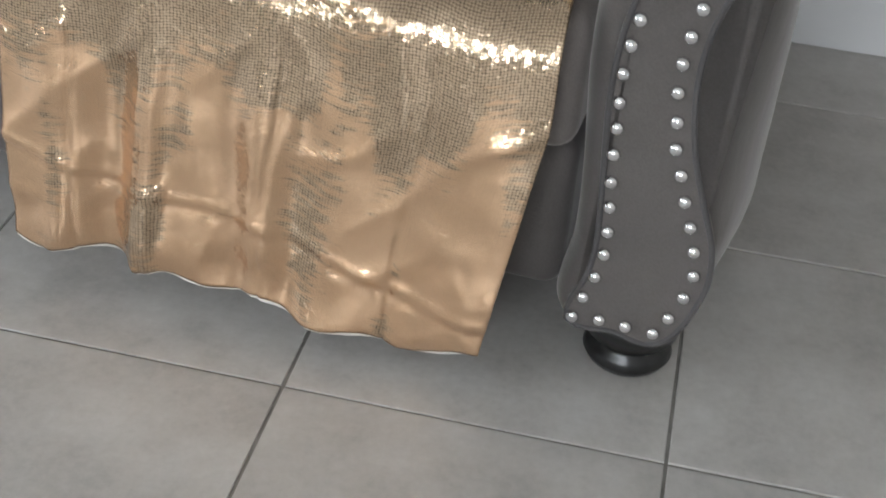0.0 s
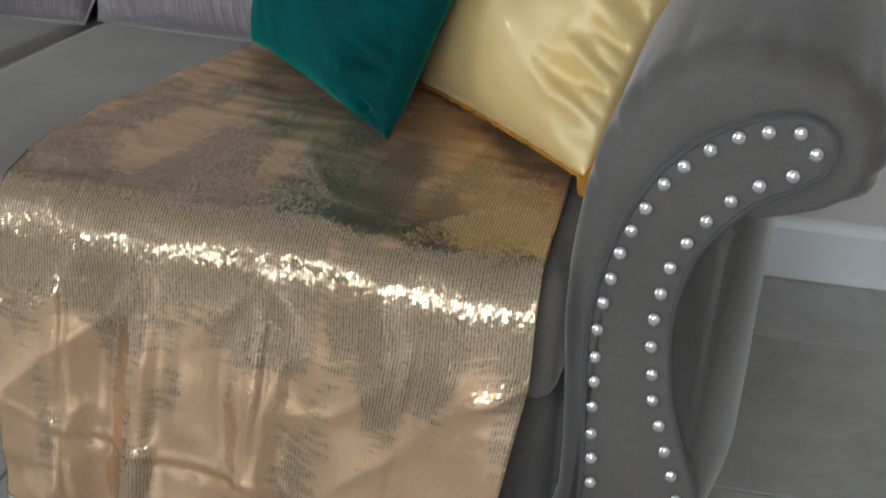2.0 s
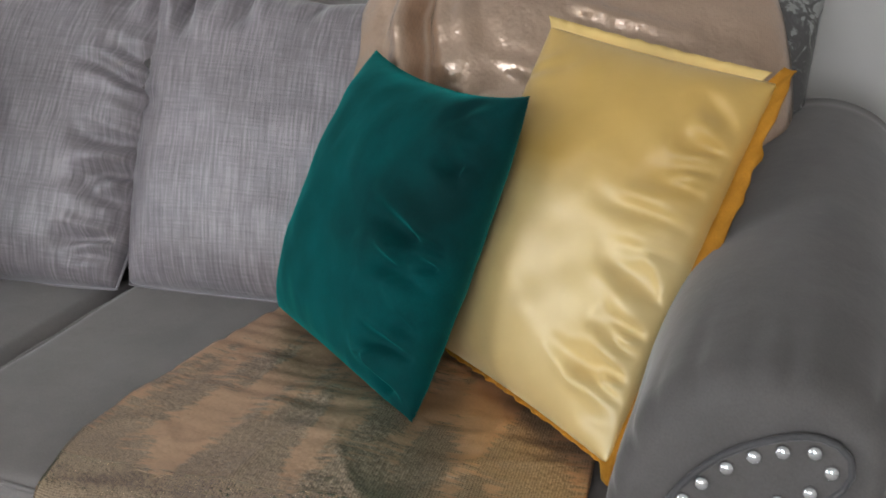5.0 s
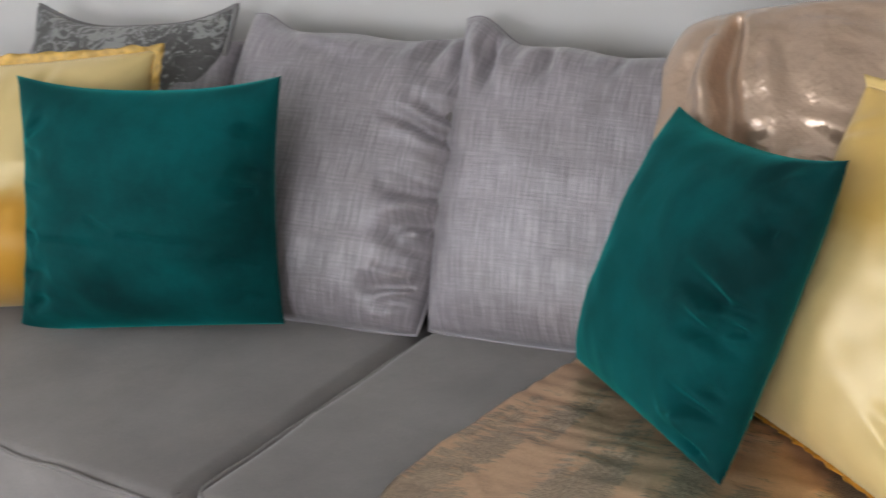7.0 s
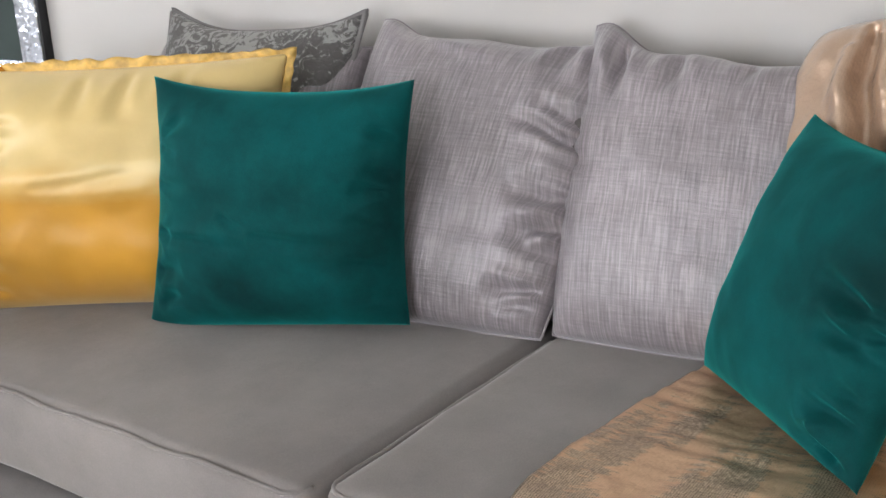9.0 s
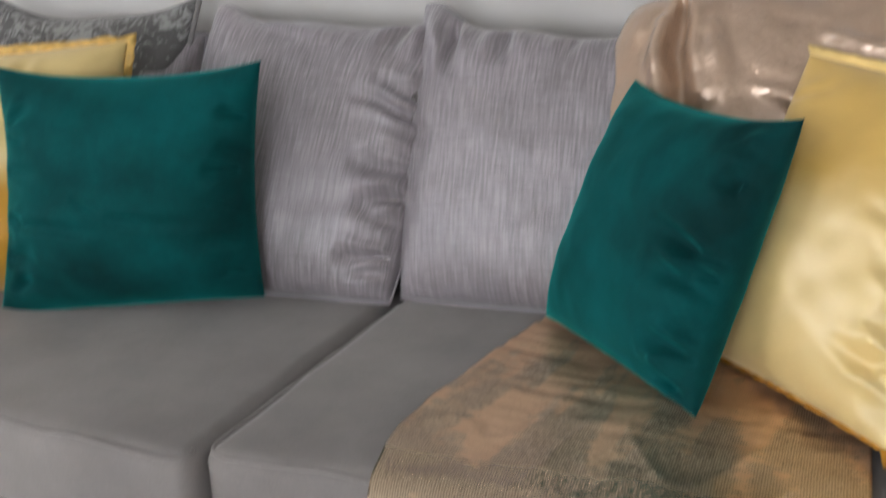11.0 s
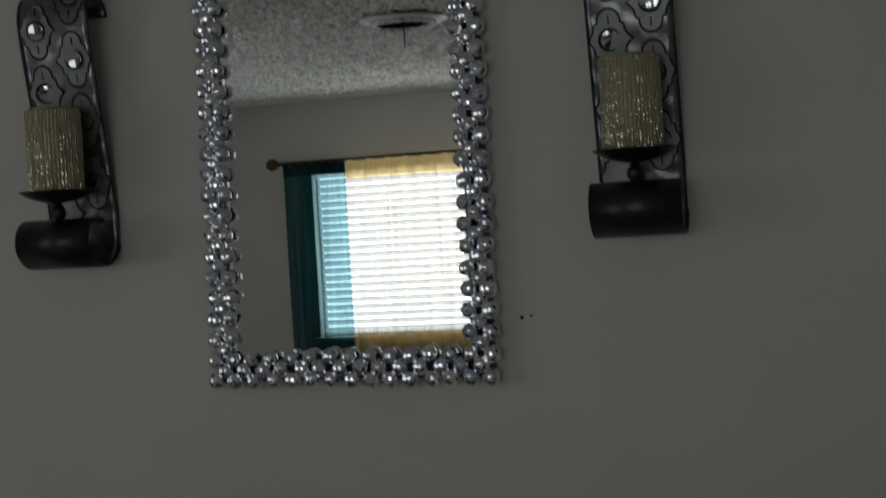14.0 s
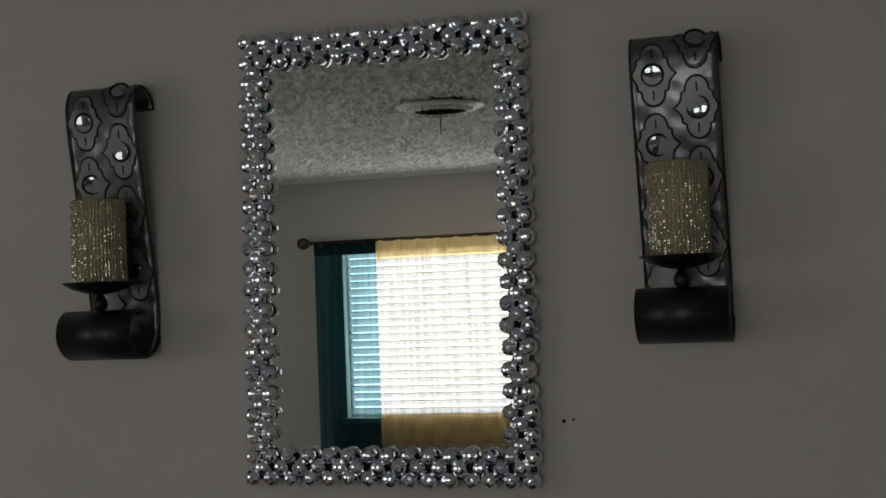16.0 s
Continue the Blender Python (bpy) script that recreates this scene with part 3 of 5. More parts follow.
# the line of nails, from the panel's lower inner corner up, over the scroll and back down
NAIL_LINE = [(-0.063, 0.114), (-0.046, 0.168), (-0.041, 0.215), (-0.044, 0.28), (-0.051, 0.375), (-0.051, 0.43), (-0.045, 0.482), (-0.028, 0.541), (0.0, 0.597),
             (0.042, 0.638), (0.093, 0.660), (0.122, 0.658), (0.130, 0.643), (0.115, 0.622), (0.065, 0.588), (0.024, 0.534), (0.006, 0.473), (0.005, 0.406),
             (0.016, 0.342), (0.036, 0.283), (0.053, 0.232), (0.053, 0.18), (0.026, 0.115), (-0.02, 0.118)]
ARM_DEPTH = 0.80
# short pleats where the cloth is gathered over the scroll: place along the outline, lean, length, depth
PLEATS = [(0.285, 0.10, 0.16, 0.004), (0.325, -0.05, 0.22, 0.006), (0.352, 0.06, 0.13, 0.004), (0.385, 0.0, 0.2, 0.006), (0.415, 0.08, 0.15, 0.005), (0.445, -0.06, 0.18, 0.006),
          (0.47, 0.04, 0.12, 0.005), (0.50, 0.0, 0.17, 0.006), (0.53, -0.05, 0.14, 0.006), (0.555, 0.05, 0.2, 0.007), (0.58, 0.0, 0.12, 0.006), (0.605, 0.03, 0.15, 0.005)]


def spread(line):
    """The panel's edge: the line of nails moved out, further on the outer side."""
    n = len(line)
    out = []
    for i in range(n):
        d = line[(i + 3) % n] - line[i - 3]
        d = d / (np.linalg.norm(d) + 1e-9)
        normal = np.array([-d[1], d[0]])
        out.append(line[i] + normal * (0.0135 + 0.004 * normal[0]))
    return out


NAIL_FINE = smooth_line(NAIL_LINE, 6, True) + [np.array(NAIL_LINE[0])]
NAIL_CURVE = by_length(NAIL_FINE, 133)[:-1]
# nails stand closer on the inner side than on the outer: 22 up to the scroll's tip, 19 down, 3 along the foot
NAIL_SPOTS = [p for a, b, count in ((0, 36, 12), (36, 72, 10), (72, 132, 19), (132, 144, 3)) for p in by_length(NAIL_FINE[a:b + 1], count + 1)[:-1]]
PANEL_LINE = spread(NAIL_CURVE)


def arm_mesh(outline):
    """The roll arm: the outline carried back, with a softly rounded front rim and a rising top."""
    bm = bmesh.new()
    line = by_length(smooth_line(outline, 6, True) + [np.array(outline[0])], 241)[:-1]
    cen = np.mean(line, axis=0)
    rows = []
    stations = [(0.052 * (1 - math.sin(q * math.pi / 14)), 0.034 * (1 - math.cos(q * math.pi / 14)) if q < 7 else 0.034) for q in range(7, -1, -1)]
    stations += [(0.052 + (ARM_DEPTH - 0.052) * k / 18, 0.0) for k in range(1, 19)]
    stations[8:8] = [(0.052 + 0.0375 * k / 3, 0.0) for k in (1, 2)]
    stations.sort(key=lambda w: w[0])
    for v, inset in stations:
        row = []
        for i, p in enumerate(line):
            q = p.copy()
            if inset > 0:
                a, b = line[i - 1], line[(i + 1) % len(line)]
                tn = (b - a) / (np.linalg.norm(b - a) + 1e-9)
                q = p + np.array([-tn[1], tn[0]]) * (inset if area > 0 else -inset)
            if p[0] > 0.03 and p[1] < 0.6:
                k = min(1.0, max(0.0, (0.6 - p[1]) / 0.05)) * min(1.0, (p[1] - 0.09) / 0.08)
                turn = math.sin(math.pi / 2 * min(1.0, v / 0.26))
                wide = (p[0] - 0.03) * (1 - turn) + max(p[0], 0.098) * turn
                q = np.array([q[0] * (1 - k) + wide * k, p[1] * k + q[1] * (1 - k)])
            lift = 0.05 * (v / ARM_DEPTH) * max(0.0, (p[1] - 0.35) / 0.4)
            wob = 0.003 * noise.noise(Vector((p[0] * 9, v * 7, p[1] * 9))) if v > 0.03 else 0
            if 0.004 < v < 0.24:
                a, b = line[i - 1], line[(i + 1) % len(line)]
                tn = (b - a) / (np.linalg.norm(b - a) + 1e-9)
                deep = sum(k * math.exp(-((i / len(line) - at - lean * v) / 0.006) ** 2) * max(0.0, 1 - v / reach) * min(1.0, v / 0.02) for at, lean, reach, k in PLEATS)
                q = q + np.array([-tn[1], tn[0]]) * (deep if area > 0 else -deep)
            row.append(bm.verts.new((q[0] + wob, v, q[1] + lift + wob)))
        rows.append(row)
    inner = by_length(PANEL_LINE + [PANEL_LINE[0]], 241)
    first = []
    for vert in rows[0]:
        p = min(inner, key=lambda c: (c[0] - vert.co.x) ** 2 + (c[1] - vert.co.z) ** 2)
        first.append(bm.verts.new((p[0], 0.002, p[1])))
    rows.insert(0, first)
    grid_faces(bm, rows, wrap=True)
    bm.faces.new(rows[-1])
    bmesh.ops.recalc_face_normals(bm, faces=bm.faces[:])
    return bm


area = sum(ARM_OUT[i][0] * ARM_OUT[(i + 1) % len(ARM_OUT)][1] - ARM_OUT[(i + 1) % len(ARM_OUT)][0] * ARM_OUT[i][1] for i in range(len(ARM_OUT)))


def panel_mesh(line, y):
    bm = bmesh.new()
    n = len(line)
    front = [bm.verts.new((p[0], y, p[1])) for p in line]
    back = [bm.verts.new((p[0], y + 0.02, p[1])) for p in line]
    for i in range(n):
        bm.faces.new((front[i], front[(i + 1) % n], back[(i + 1) % n], back[i]))
    bmesh.ops.triangulate(bm, faces=[bm.faces.new(front)])
    bmesh.ops.recalc_face_normals(bm, faces=bm.faces[:])
    return bm


NAIL = lathe([(0.0077, 0.0), (0.0076, 0.0015), (0.0068, 0.0036), (0.005, 0.0053), (0.0027, 0.0062), (0.0004, 0.0065)], 14)
bmesh.ops.rotate(NAIL, verts=NAIL.verts[:], cent=(0, 0, 0), matrix=Matrix.Rotation(radians(90), 3, "X"))
NAIL_ME = bpy.data.meshes.new("nail")
for f in NAIL.faces:
    f.smooth = True
NAIL.to_mesh(NAIL_ME)
NAIL.free()
NAIL_ME.materials.append(CHROME)


def arm(offset, mirror):
    """One roll arm with its panel, welt, row of nails; mirror -1 turns it for the far end."""
    holder = empty("arm")
    holder.parent = sofa
    holder.matrix_basis = Matrix.Translation((offset, 0, 0)) @ Matrix.Diagonal((mirror, 1, 1, 1))
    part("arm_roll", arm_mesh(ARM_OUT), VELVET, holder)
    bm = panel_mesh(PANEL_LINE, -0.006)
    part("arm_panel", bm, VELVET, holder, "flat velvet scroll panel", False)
    bm = bmesh.new()
    tube(bm, [(p[0], -0.005, p[1]) for p in PANEL_LINE], 0.0035, 8, True)
    part("welt", bm, PIPING, holder, "dark welt cord round the panel")
    rng = random.Random(4)
    for p in NAIL_SPOTS:
        o = new("nail", NAIL_ME)
        o.parent = holder
        o.location = (p[0] + rng.uniform(-0.0012, 0.0012), -0.0065, p[1] + rng.uniform(-0.0015, 0.0015))
    return holder


arm(0.0, 1)
SOFA_LEN = 2.02
arm(-SOFA_LEN, -1)


def soft_box(x0, x1, y0, y1, z0, z1, r=0.05, crown=0.02, n=30, seed=0.0, wob=0.004, slant=(0.0, 0.0), skew=0.0):
    """An upholstered block: rounded edges, a crowned top, slightly uneven."""
    bm = box(x0, x1, y0, y1, z0, z1)
    bmesh.ops.bevel(bm, geom=bm.edges[:], offset=r, segments=6, affect="EDGES", profile=0.5)
    long = [e for e in bm.edges if e.calc_length() > 0.12]
    bmesh.ops.subdivide_edges(bm, edges=long, cuts=14, use_grid_fill=True)
    cx, cy = (x0 + x1) / 2, (y0 + y1) / 2
    for v in bm.verts:
        a, b = (v.co.x - cx) / ((x1 - x0) / 2), (v.co.y - cy) / ((y1 - y0) / 2)
        c = (v.co.z - z0) / (z1 - z0)
        v.co.z += crown * max(0, 1 - a * a) * max(0, 1 - b * b) * c
        k = wob * noise.noise(v.co * 6 + Vector((seed, 0, 0))) + 0.5 * wob * noise.noise(v.co * 15)
        v.co += Vector(((slant[0] * (1 - a) / 2 + slant[1] * (1 + a) / 2) * (1 - b) / 2, (k if b < -0.8 else 0) + skew * (1 - a) / 2 * (1 - b) / 2, k if c > 0.6 else 0))
    return bm


IN0, IN1, SEAM = -SOFA_LEN + 0.09, -0.092, -0.94
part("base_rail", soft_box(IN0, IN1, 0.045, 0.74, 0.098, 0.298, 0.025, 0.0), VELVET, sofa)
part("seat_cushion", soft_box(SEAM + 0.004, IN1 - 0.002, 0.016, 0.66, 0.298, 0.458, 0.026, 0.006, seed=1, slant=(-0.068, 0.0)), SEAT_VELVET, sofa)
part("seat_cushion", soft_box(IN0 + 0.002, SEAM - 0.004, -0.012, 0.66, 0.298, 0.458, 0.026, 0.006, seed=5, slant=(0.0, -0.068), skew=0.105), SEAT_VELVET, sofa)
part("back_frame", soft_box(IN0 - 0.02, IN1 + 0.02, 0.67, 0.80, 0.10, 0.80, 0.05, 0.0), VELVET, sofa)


def cushion_welt(x0, x1, turn, y0, y1, z, parent):
    """A welt along the cushion's front, and round its corner at x1, then back beside the seam."""
    rr = 0.03
    pts = [(x0 + (x1 - turn * rr - x0) * k / 24, y0 + (y1 - y0) * k / 24 + 0.002 * math.sin(k * 1.7), z + 0.002 * math.sin(k)) for k in range(25)]
    pts += [(x1 - turn * rr * (1 - math.sin(a)), y1 + rr * (1 - math.cos(a)), z) for a in (math.pi / 16 * k for k in range(1, 9))]
    if turn < 0:
        pts += [(x1 + 0.06 * k / 12, y1 + rr + 0.52 * k / 12, z + 0.001 * math.sin(k * 2.1)) for k in range(1, 13)]
    bm = bmesh.new()
    tube(bm, pts, 0.0035, 8)
    return part("welt", bm, SEAT_VELVET, parent, "self-cloth welt on the cushion edge")


cushion_welt(IN0 + 0.03, SEAM - 0.078, 1, 0.092, -0.006, 0.451, sofa)
cushion_welt(IN1 - 0.03, SEAM - 0.056, -1, 0.021, 0.021, 0.450, sofa)
FOOT = [(0.03, 0.0), (0.048, 0.003), (0.054, 0.014), (0.051, 0.024), (0.044, 0.03), (0.044, 0.034), (0.056, 0.045), (0.062, 0.07), (0.061, 0.1), (0.05, 0.1)]
for u in (-0.005, -SOFA_LEN + 0.005):
    for v in (0.092, 0.72):
        part("foot", lathe(FOOT, 32, (u, v, 0.0)), BLACK_LACQUER, sofa, "glossy black turned bun foot")


# ---- cushions ----
def cushion(name, corners, thick, mat, label, cord=None, cord_r=0.004, **kw):
    bm, outline, nrm = pillow(*corners, thick, **kw)
    ob = tagged(mesh_object(name, bm, mat), label, "cushion")
    if cord:
        b2 = bmesh.new()
        tube(b2, outline, cord_r, 8, True)
        part("piping", b2, cord, ob)
    return ob, outline, nrm


def creases(seed, count, side=1.0, depth=0.007, b0=-0.95, b1=0.6, reach=0.4, width=0.04, start=0.93):
    """Short uneven creases that run in from one side seam."""
    rg = random.Random(seed)
    out = []
    for k in range(count):
        b = b0 + (b1 - b0) * (k + rg.uniform(0.1, 0.9)) / count
        ln = reach * rg.uniform(0.4, 1.3)
        a0 = start + rg.uniform(-0.03, 0.03)
        out.append((side * a0, b, side * (a0 - ln), b + rg.uniform(-0.05, 0.16), width * rg.uniform(0.8, 1.4), -depth * rg.uniform(0.5, 1.4)))
    return tuple(out)


def rounded_ear(h, at, wide, k, sag):
    """A soft folded ear on the top edge beside a wavy, sagging stretch."""
    def f(a, b):
        top = max(0, b) ** 3
        return (0.0, top * (h * math.exp(-((a - at) / wide) ** 2) + k * math.sin(8.0 * a + 2.4) - sag * (1 - a * a)))
    return f


def hollow(left, right, top, bottom):
    """Sides drawn in between the corners, each by its own amount."""
    def f(a, b):
        da = left * max(0, -a) ** 2 * (1 - b * b) - right * max(0, a) ** 2 * (1 - b * b)
        db = -top * max(0, b) ** 2 * (1 - abs(a) ** 2.4) + bottom * max(0, -b) ** 2 * (1 - a * a)
        return (da, db)
    return f


def wavy_top(k, peak_l=0.0, peak_r=0.0, sag=0.0):
    def f(a, b):
        top = max(0, b) ** 3
        return (0.0, top * (k * math.sin(5.5 * a + 1) - sag * (1 - a * a) + peak_l * max(0, -a) ** 7 + peak_r * max(0, a) ** 7))
    return f


cushion("back_cushion", ((0.022, -0.125, 0.899), (0.486, -0.17, 0.877), (0.49, -0.40, 0.455), (0.03, -0.385, 0.452)), 0.20, CHENILLE,
        "grey ribbed chenille back cushion, rounded folded top corner", CHENILLE, 0.0025, pinch=0.03, wrinkle=0.005, front_share=0.55, puff=0.42, seed=2,
        shape=rounded_ear(0.13, -0.88, 0.26, 0.016, 0.055), round_corners=0.05,
        folds=((-0.66, 1.0, -0.6, 0.5, 0.08, -0.026), (-0.84, 0.98, -0.8, 0.68, 0.08, 0.02), (-0.25, 1.0, -0.22, 0.62, 0.08, -0.02), (0.3, 1.0, 0.26, 0.72, 0.07, -0.009),
               (-0.98, 0.2, -0.7, 0.1, 0.07, -0.008)))
cushion("back_cushion", ((-0.383, -0.11, 0.909), (0.125, -0.118, 0.890), (0.035, -0.405, 0.45), (-0.40, -0.39, 0.455)), 0.19, CHENILLE,
        "slumped grey chenille back cushion with gathered side folds", CHENILLE, 0.0025, pinch=0.03, wrinkle=0.007, front_share=0.6, puff=0.42, seed=7, edge_k=5.0,
        shape=rounded_ear(0.06, -0.92, 0.18, 0.014, 0.085), round_corners=0.05,
        folds=creases(47, 8, 1.0, 0.017, -0.9, 0.45, 0.5, 0.055, 0.93) + ((0.60, 1.0, 0.55, 0.55, 0.09, -0.016), (0.82, 1.0, 0.76, 0.55, 0.09, -0.010),
                                                                  (0.94, 0.62, 0.68, 0.42, 0.10, 0.006), (-0.45, 0.96, 0.2, 0.74, 0.08, 0.008)))
cushion("back_cushion", ((-0.863, -0.1, 0.852), (-0.396, -0.12, 0.862), (-0.37, -0.38, 0.455), (-0.85, -0.36, 0.455)), 0.18, CHENILLE,
        "grey chenille back cushion behind the scatter cushions", CHENILLE, 0.0025, pinch=0.04, puff=0.4, seed=9)
cushion("sequin_cushion", ((0.366, -0.145, 0.945), (1.025, -0.21, 0.965), (1.0, -0.47, 0.47), (0.37, -0.42, 0.46)), 0.20, SEQUIN_ROSE,
        "back cushion draped in rose-gold sequin cloth", None, pinch=-0.02, wrinkle=0.013, puff=0.38, seed=4, round_corners=0.13, n=110,
        shape=wavy_top(0.01, 0.0, 0.0, -0.02),
        folds=((-0.60, 0.9, -0.55, 0.0, 0.06, -0.026), (-0.70, 0.75, -0.66, 0.1, 0.06, 0.012), (-0.42, 0.7, -0.35, 0.2, 0.06, 0.008), (0.1, 0.6, 0.7, 0.5, 0.05, 0.006), (-0.3, 0.9, 0.6, 0.75, 0.07, -0.005), (-0.2, 0.3, 0.5, 0.1, 0.06, 0.005)))
cushion("teal_cushion", ((-0.626, -0.459, 0.876), (-0.146, -0.445, 0.890), (-0.170, -0.469, 0.490), (-0.650, -0.530, 0.449)), 0.17, TEAL,
        "plump square teal velvet scatter cushion standing on the seat", None, pinch=0.012, puff=0.62, wrinkle=0.005, seed=11, shape=hollow(0.085, 0.045, 0.10, 0.0),
        folds=creases(31, 6, 1.0, 0.011, -0.8, 0.7, 0.28, 0.06) + creases(32, 6, -1.0, 0.008, -0.8, 0.8, 0.3, 0.07, 0.80)
        + ((-0.7, -0.20, 0.1, -0.25, 0.06, -0.006), (0.05, -0.16, 0.75, -0.28, 0.06, -0.006), (-0.2, 0.0, 0.05, -0.2, 0.05, -0.004)))
cushion("teal_cushion", ((0.437, -0.349, 0.846), (0.702, -0.649, 0.874), (0.580, -0.752, 0.481), (0.311, -0.46, 0.486)), 0.15, TEAL,
        "teal velvet scatter cushion leaning askew on its corner", None, pinch=0.015, puff=0.5, wrinkle=0.005, seed=12, shape=hollow(0.095, 0.03, 0.09, 0.02),
        folds=creases(21, 6, 1.0, 0.020, -0.97, 0.15, 0.46, 0.08) + creases(22, 4, 1.0, 0.013, 0.25, 0.95, 0.3, 0.06)
        + ((0.95, -0.97, 0.55, -0.8, 0.05, -0.012), (0.8, -0.98, 0.6, -0.7, 0.05, -0.010)))


def frill(ob, outline, nrm, width, mat, seed, label, first, last, wave=1.0):
    """A gathered cloth edging round a cushion."""
    n = len(outline)
    c = sum(outline, Vector()) / n
    outline = [outline[i % n] for i in range(int(first * n), int(last * n) + 1)]
    rows = []
    bm = bmesh.new()
    for k in range(4):
        row = []
        for i, p in enumerate(outline):
            d = (p - c).normalized()
            wv = 0.0025 * math.sin(i * 0.7 + 4 * math.sin(i * 0.11) + seed) + 0.007 * noise.noise(Vector((i * 0.24, seed, k)))
            row.append(bm.verts.new(p + d * (width * k / 3 * (1 + 0.25 * wave * noise.noise(Vector((i * 0.21, seed + 5, 0)))) - 0.004) + nrm * wv * wave * k / 3))
        rows.append(row)
    grid_faces(bm, rows)
    o = part("frill", bm, mat, ob, label)
    sd = o.modifiers.new("thickness", "SOLIDIFY")
    sd.thickness, sd.offset = 0.002, 0
    return o


SATIN_FOLDS = creases(15, 13, 1.0, 0.011, -0.95, 0.75, 0.6, 0.045) + creases(9, 4, -1.0, 0.004, -0.9, 0.9)
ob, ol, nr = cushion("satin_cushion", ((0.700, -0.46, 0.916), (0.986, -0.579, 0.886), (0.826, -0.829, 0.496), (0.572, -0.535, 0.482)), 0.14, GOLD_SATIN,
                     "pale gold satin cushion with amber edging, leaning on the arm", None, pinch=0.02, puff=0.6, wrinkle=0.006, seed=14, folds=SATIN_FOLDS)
frill(ob, ol, nr, 0.029, AMBER_TRIM, 1.0, "amber cloth edging", 0.24, 0.51)
frill(ob, ol, nr, 0.009, AMBER_TRIM, 5.0, "narrow amber cloth edging", 0.512, 0.75)
frill(ob, ol, nr, 0.018, RUFFLE, 2.0, "pale gold satin ruffle", 0.0, 0.235, 0.35)
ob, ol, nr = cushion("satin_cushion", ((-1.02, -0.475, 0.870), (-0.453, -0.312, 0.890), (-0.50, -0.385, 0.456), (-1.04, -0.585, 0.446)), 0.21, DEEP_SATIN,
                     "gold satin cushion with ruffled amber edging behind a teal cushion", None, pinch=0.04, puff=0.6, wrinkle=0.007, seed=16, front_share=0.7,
                     folds=creases(6, 9, -1.0, 0.012, -0.95, 0.8, 0.35, 0.05) + creases(3, 4, 1.0, 0.006)
                     + ((0.1, 1.0, 0.12, 0.55, 0.06, -0.010), (-0.2, 0.98, -0.15, 0.6, 0.06, -0.008), (0.45, 1.0, 0.4, 0.6, 0.06, -0.008), (-0.3, 0.1, 0.5, 0.2, 0.07, -0.004), (-1.0, 0.12, 1.0, 0.18, 0.22, 0.010)))
frill(ob, ol, nr, 0.017, AMBER_TRIM, 3.0, "ruffled amber cloth edging", 0.74, 1.03)
frill(ob, ol, nr, 0.022, RUFFLE_DEEP, 6.0, "gathered deep gold satin ruffle", 0.03, 0.30, 1.5)
cushion("foil_cushion", ((-0.837, -0.11, 0.913), (-0.406, -0.115, 0.924), (-0.40, -0.34, 0.56), (-0.83, -0.33, 0.55)), 0.12, FOIL,
        "dark grey cushion with silver foil print, pointed ears", FOIL_CORD, 0.006, pinch=0.07, wrinkle=0.005, seed=18, shape=wavy_top(0.012, 0.01, 0.01, 0.13))
cushion("foil_cushion", ((0.72, -0.17, 0.90), (1.055, -0.20, 0.925), (1.03, -0.36, 0.56), (0.74, -0.34, 0.55)), 0.12, FOIL,
        "dark grey silver-foil cushion tucked behind the sequin cushion", None, pinch=0.06, wrinkle=0.005, seed=19)


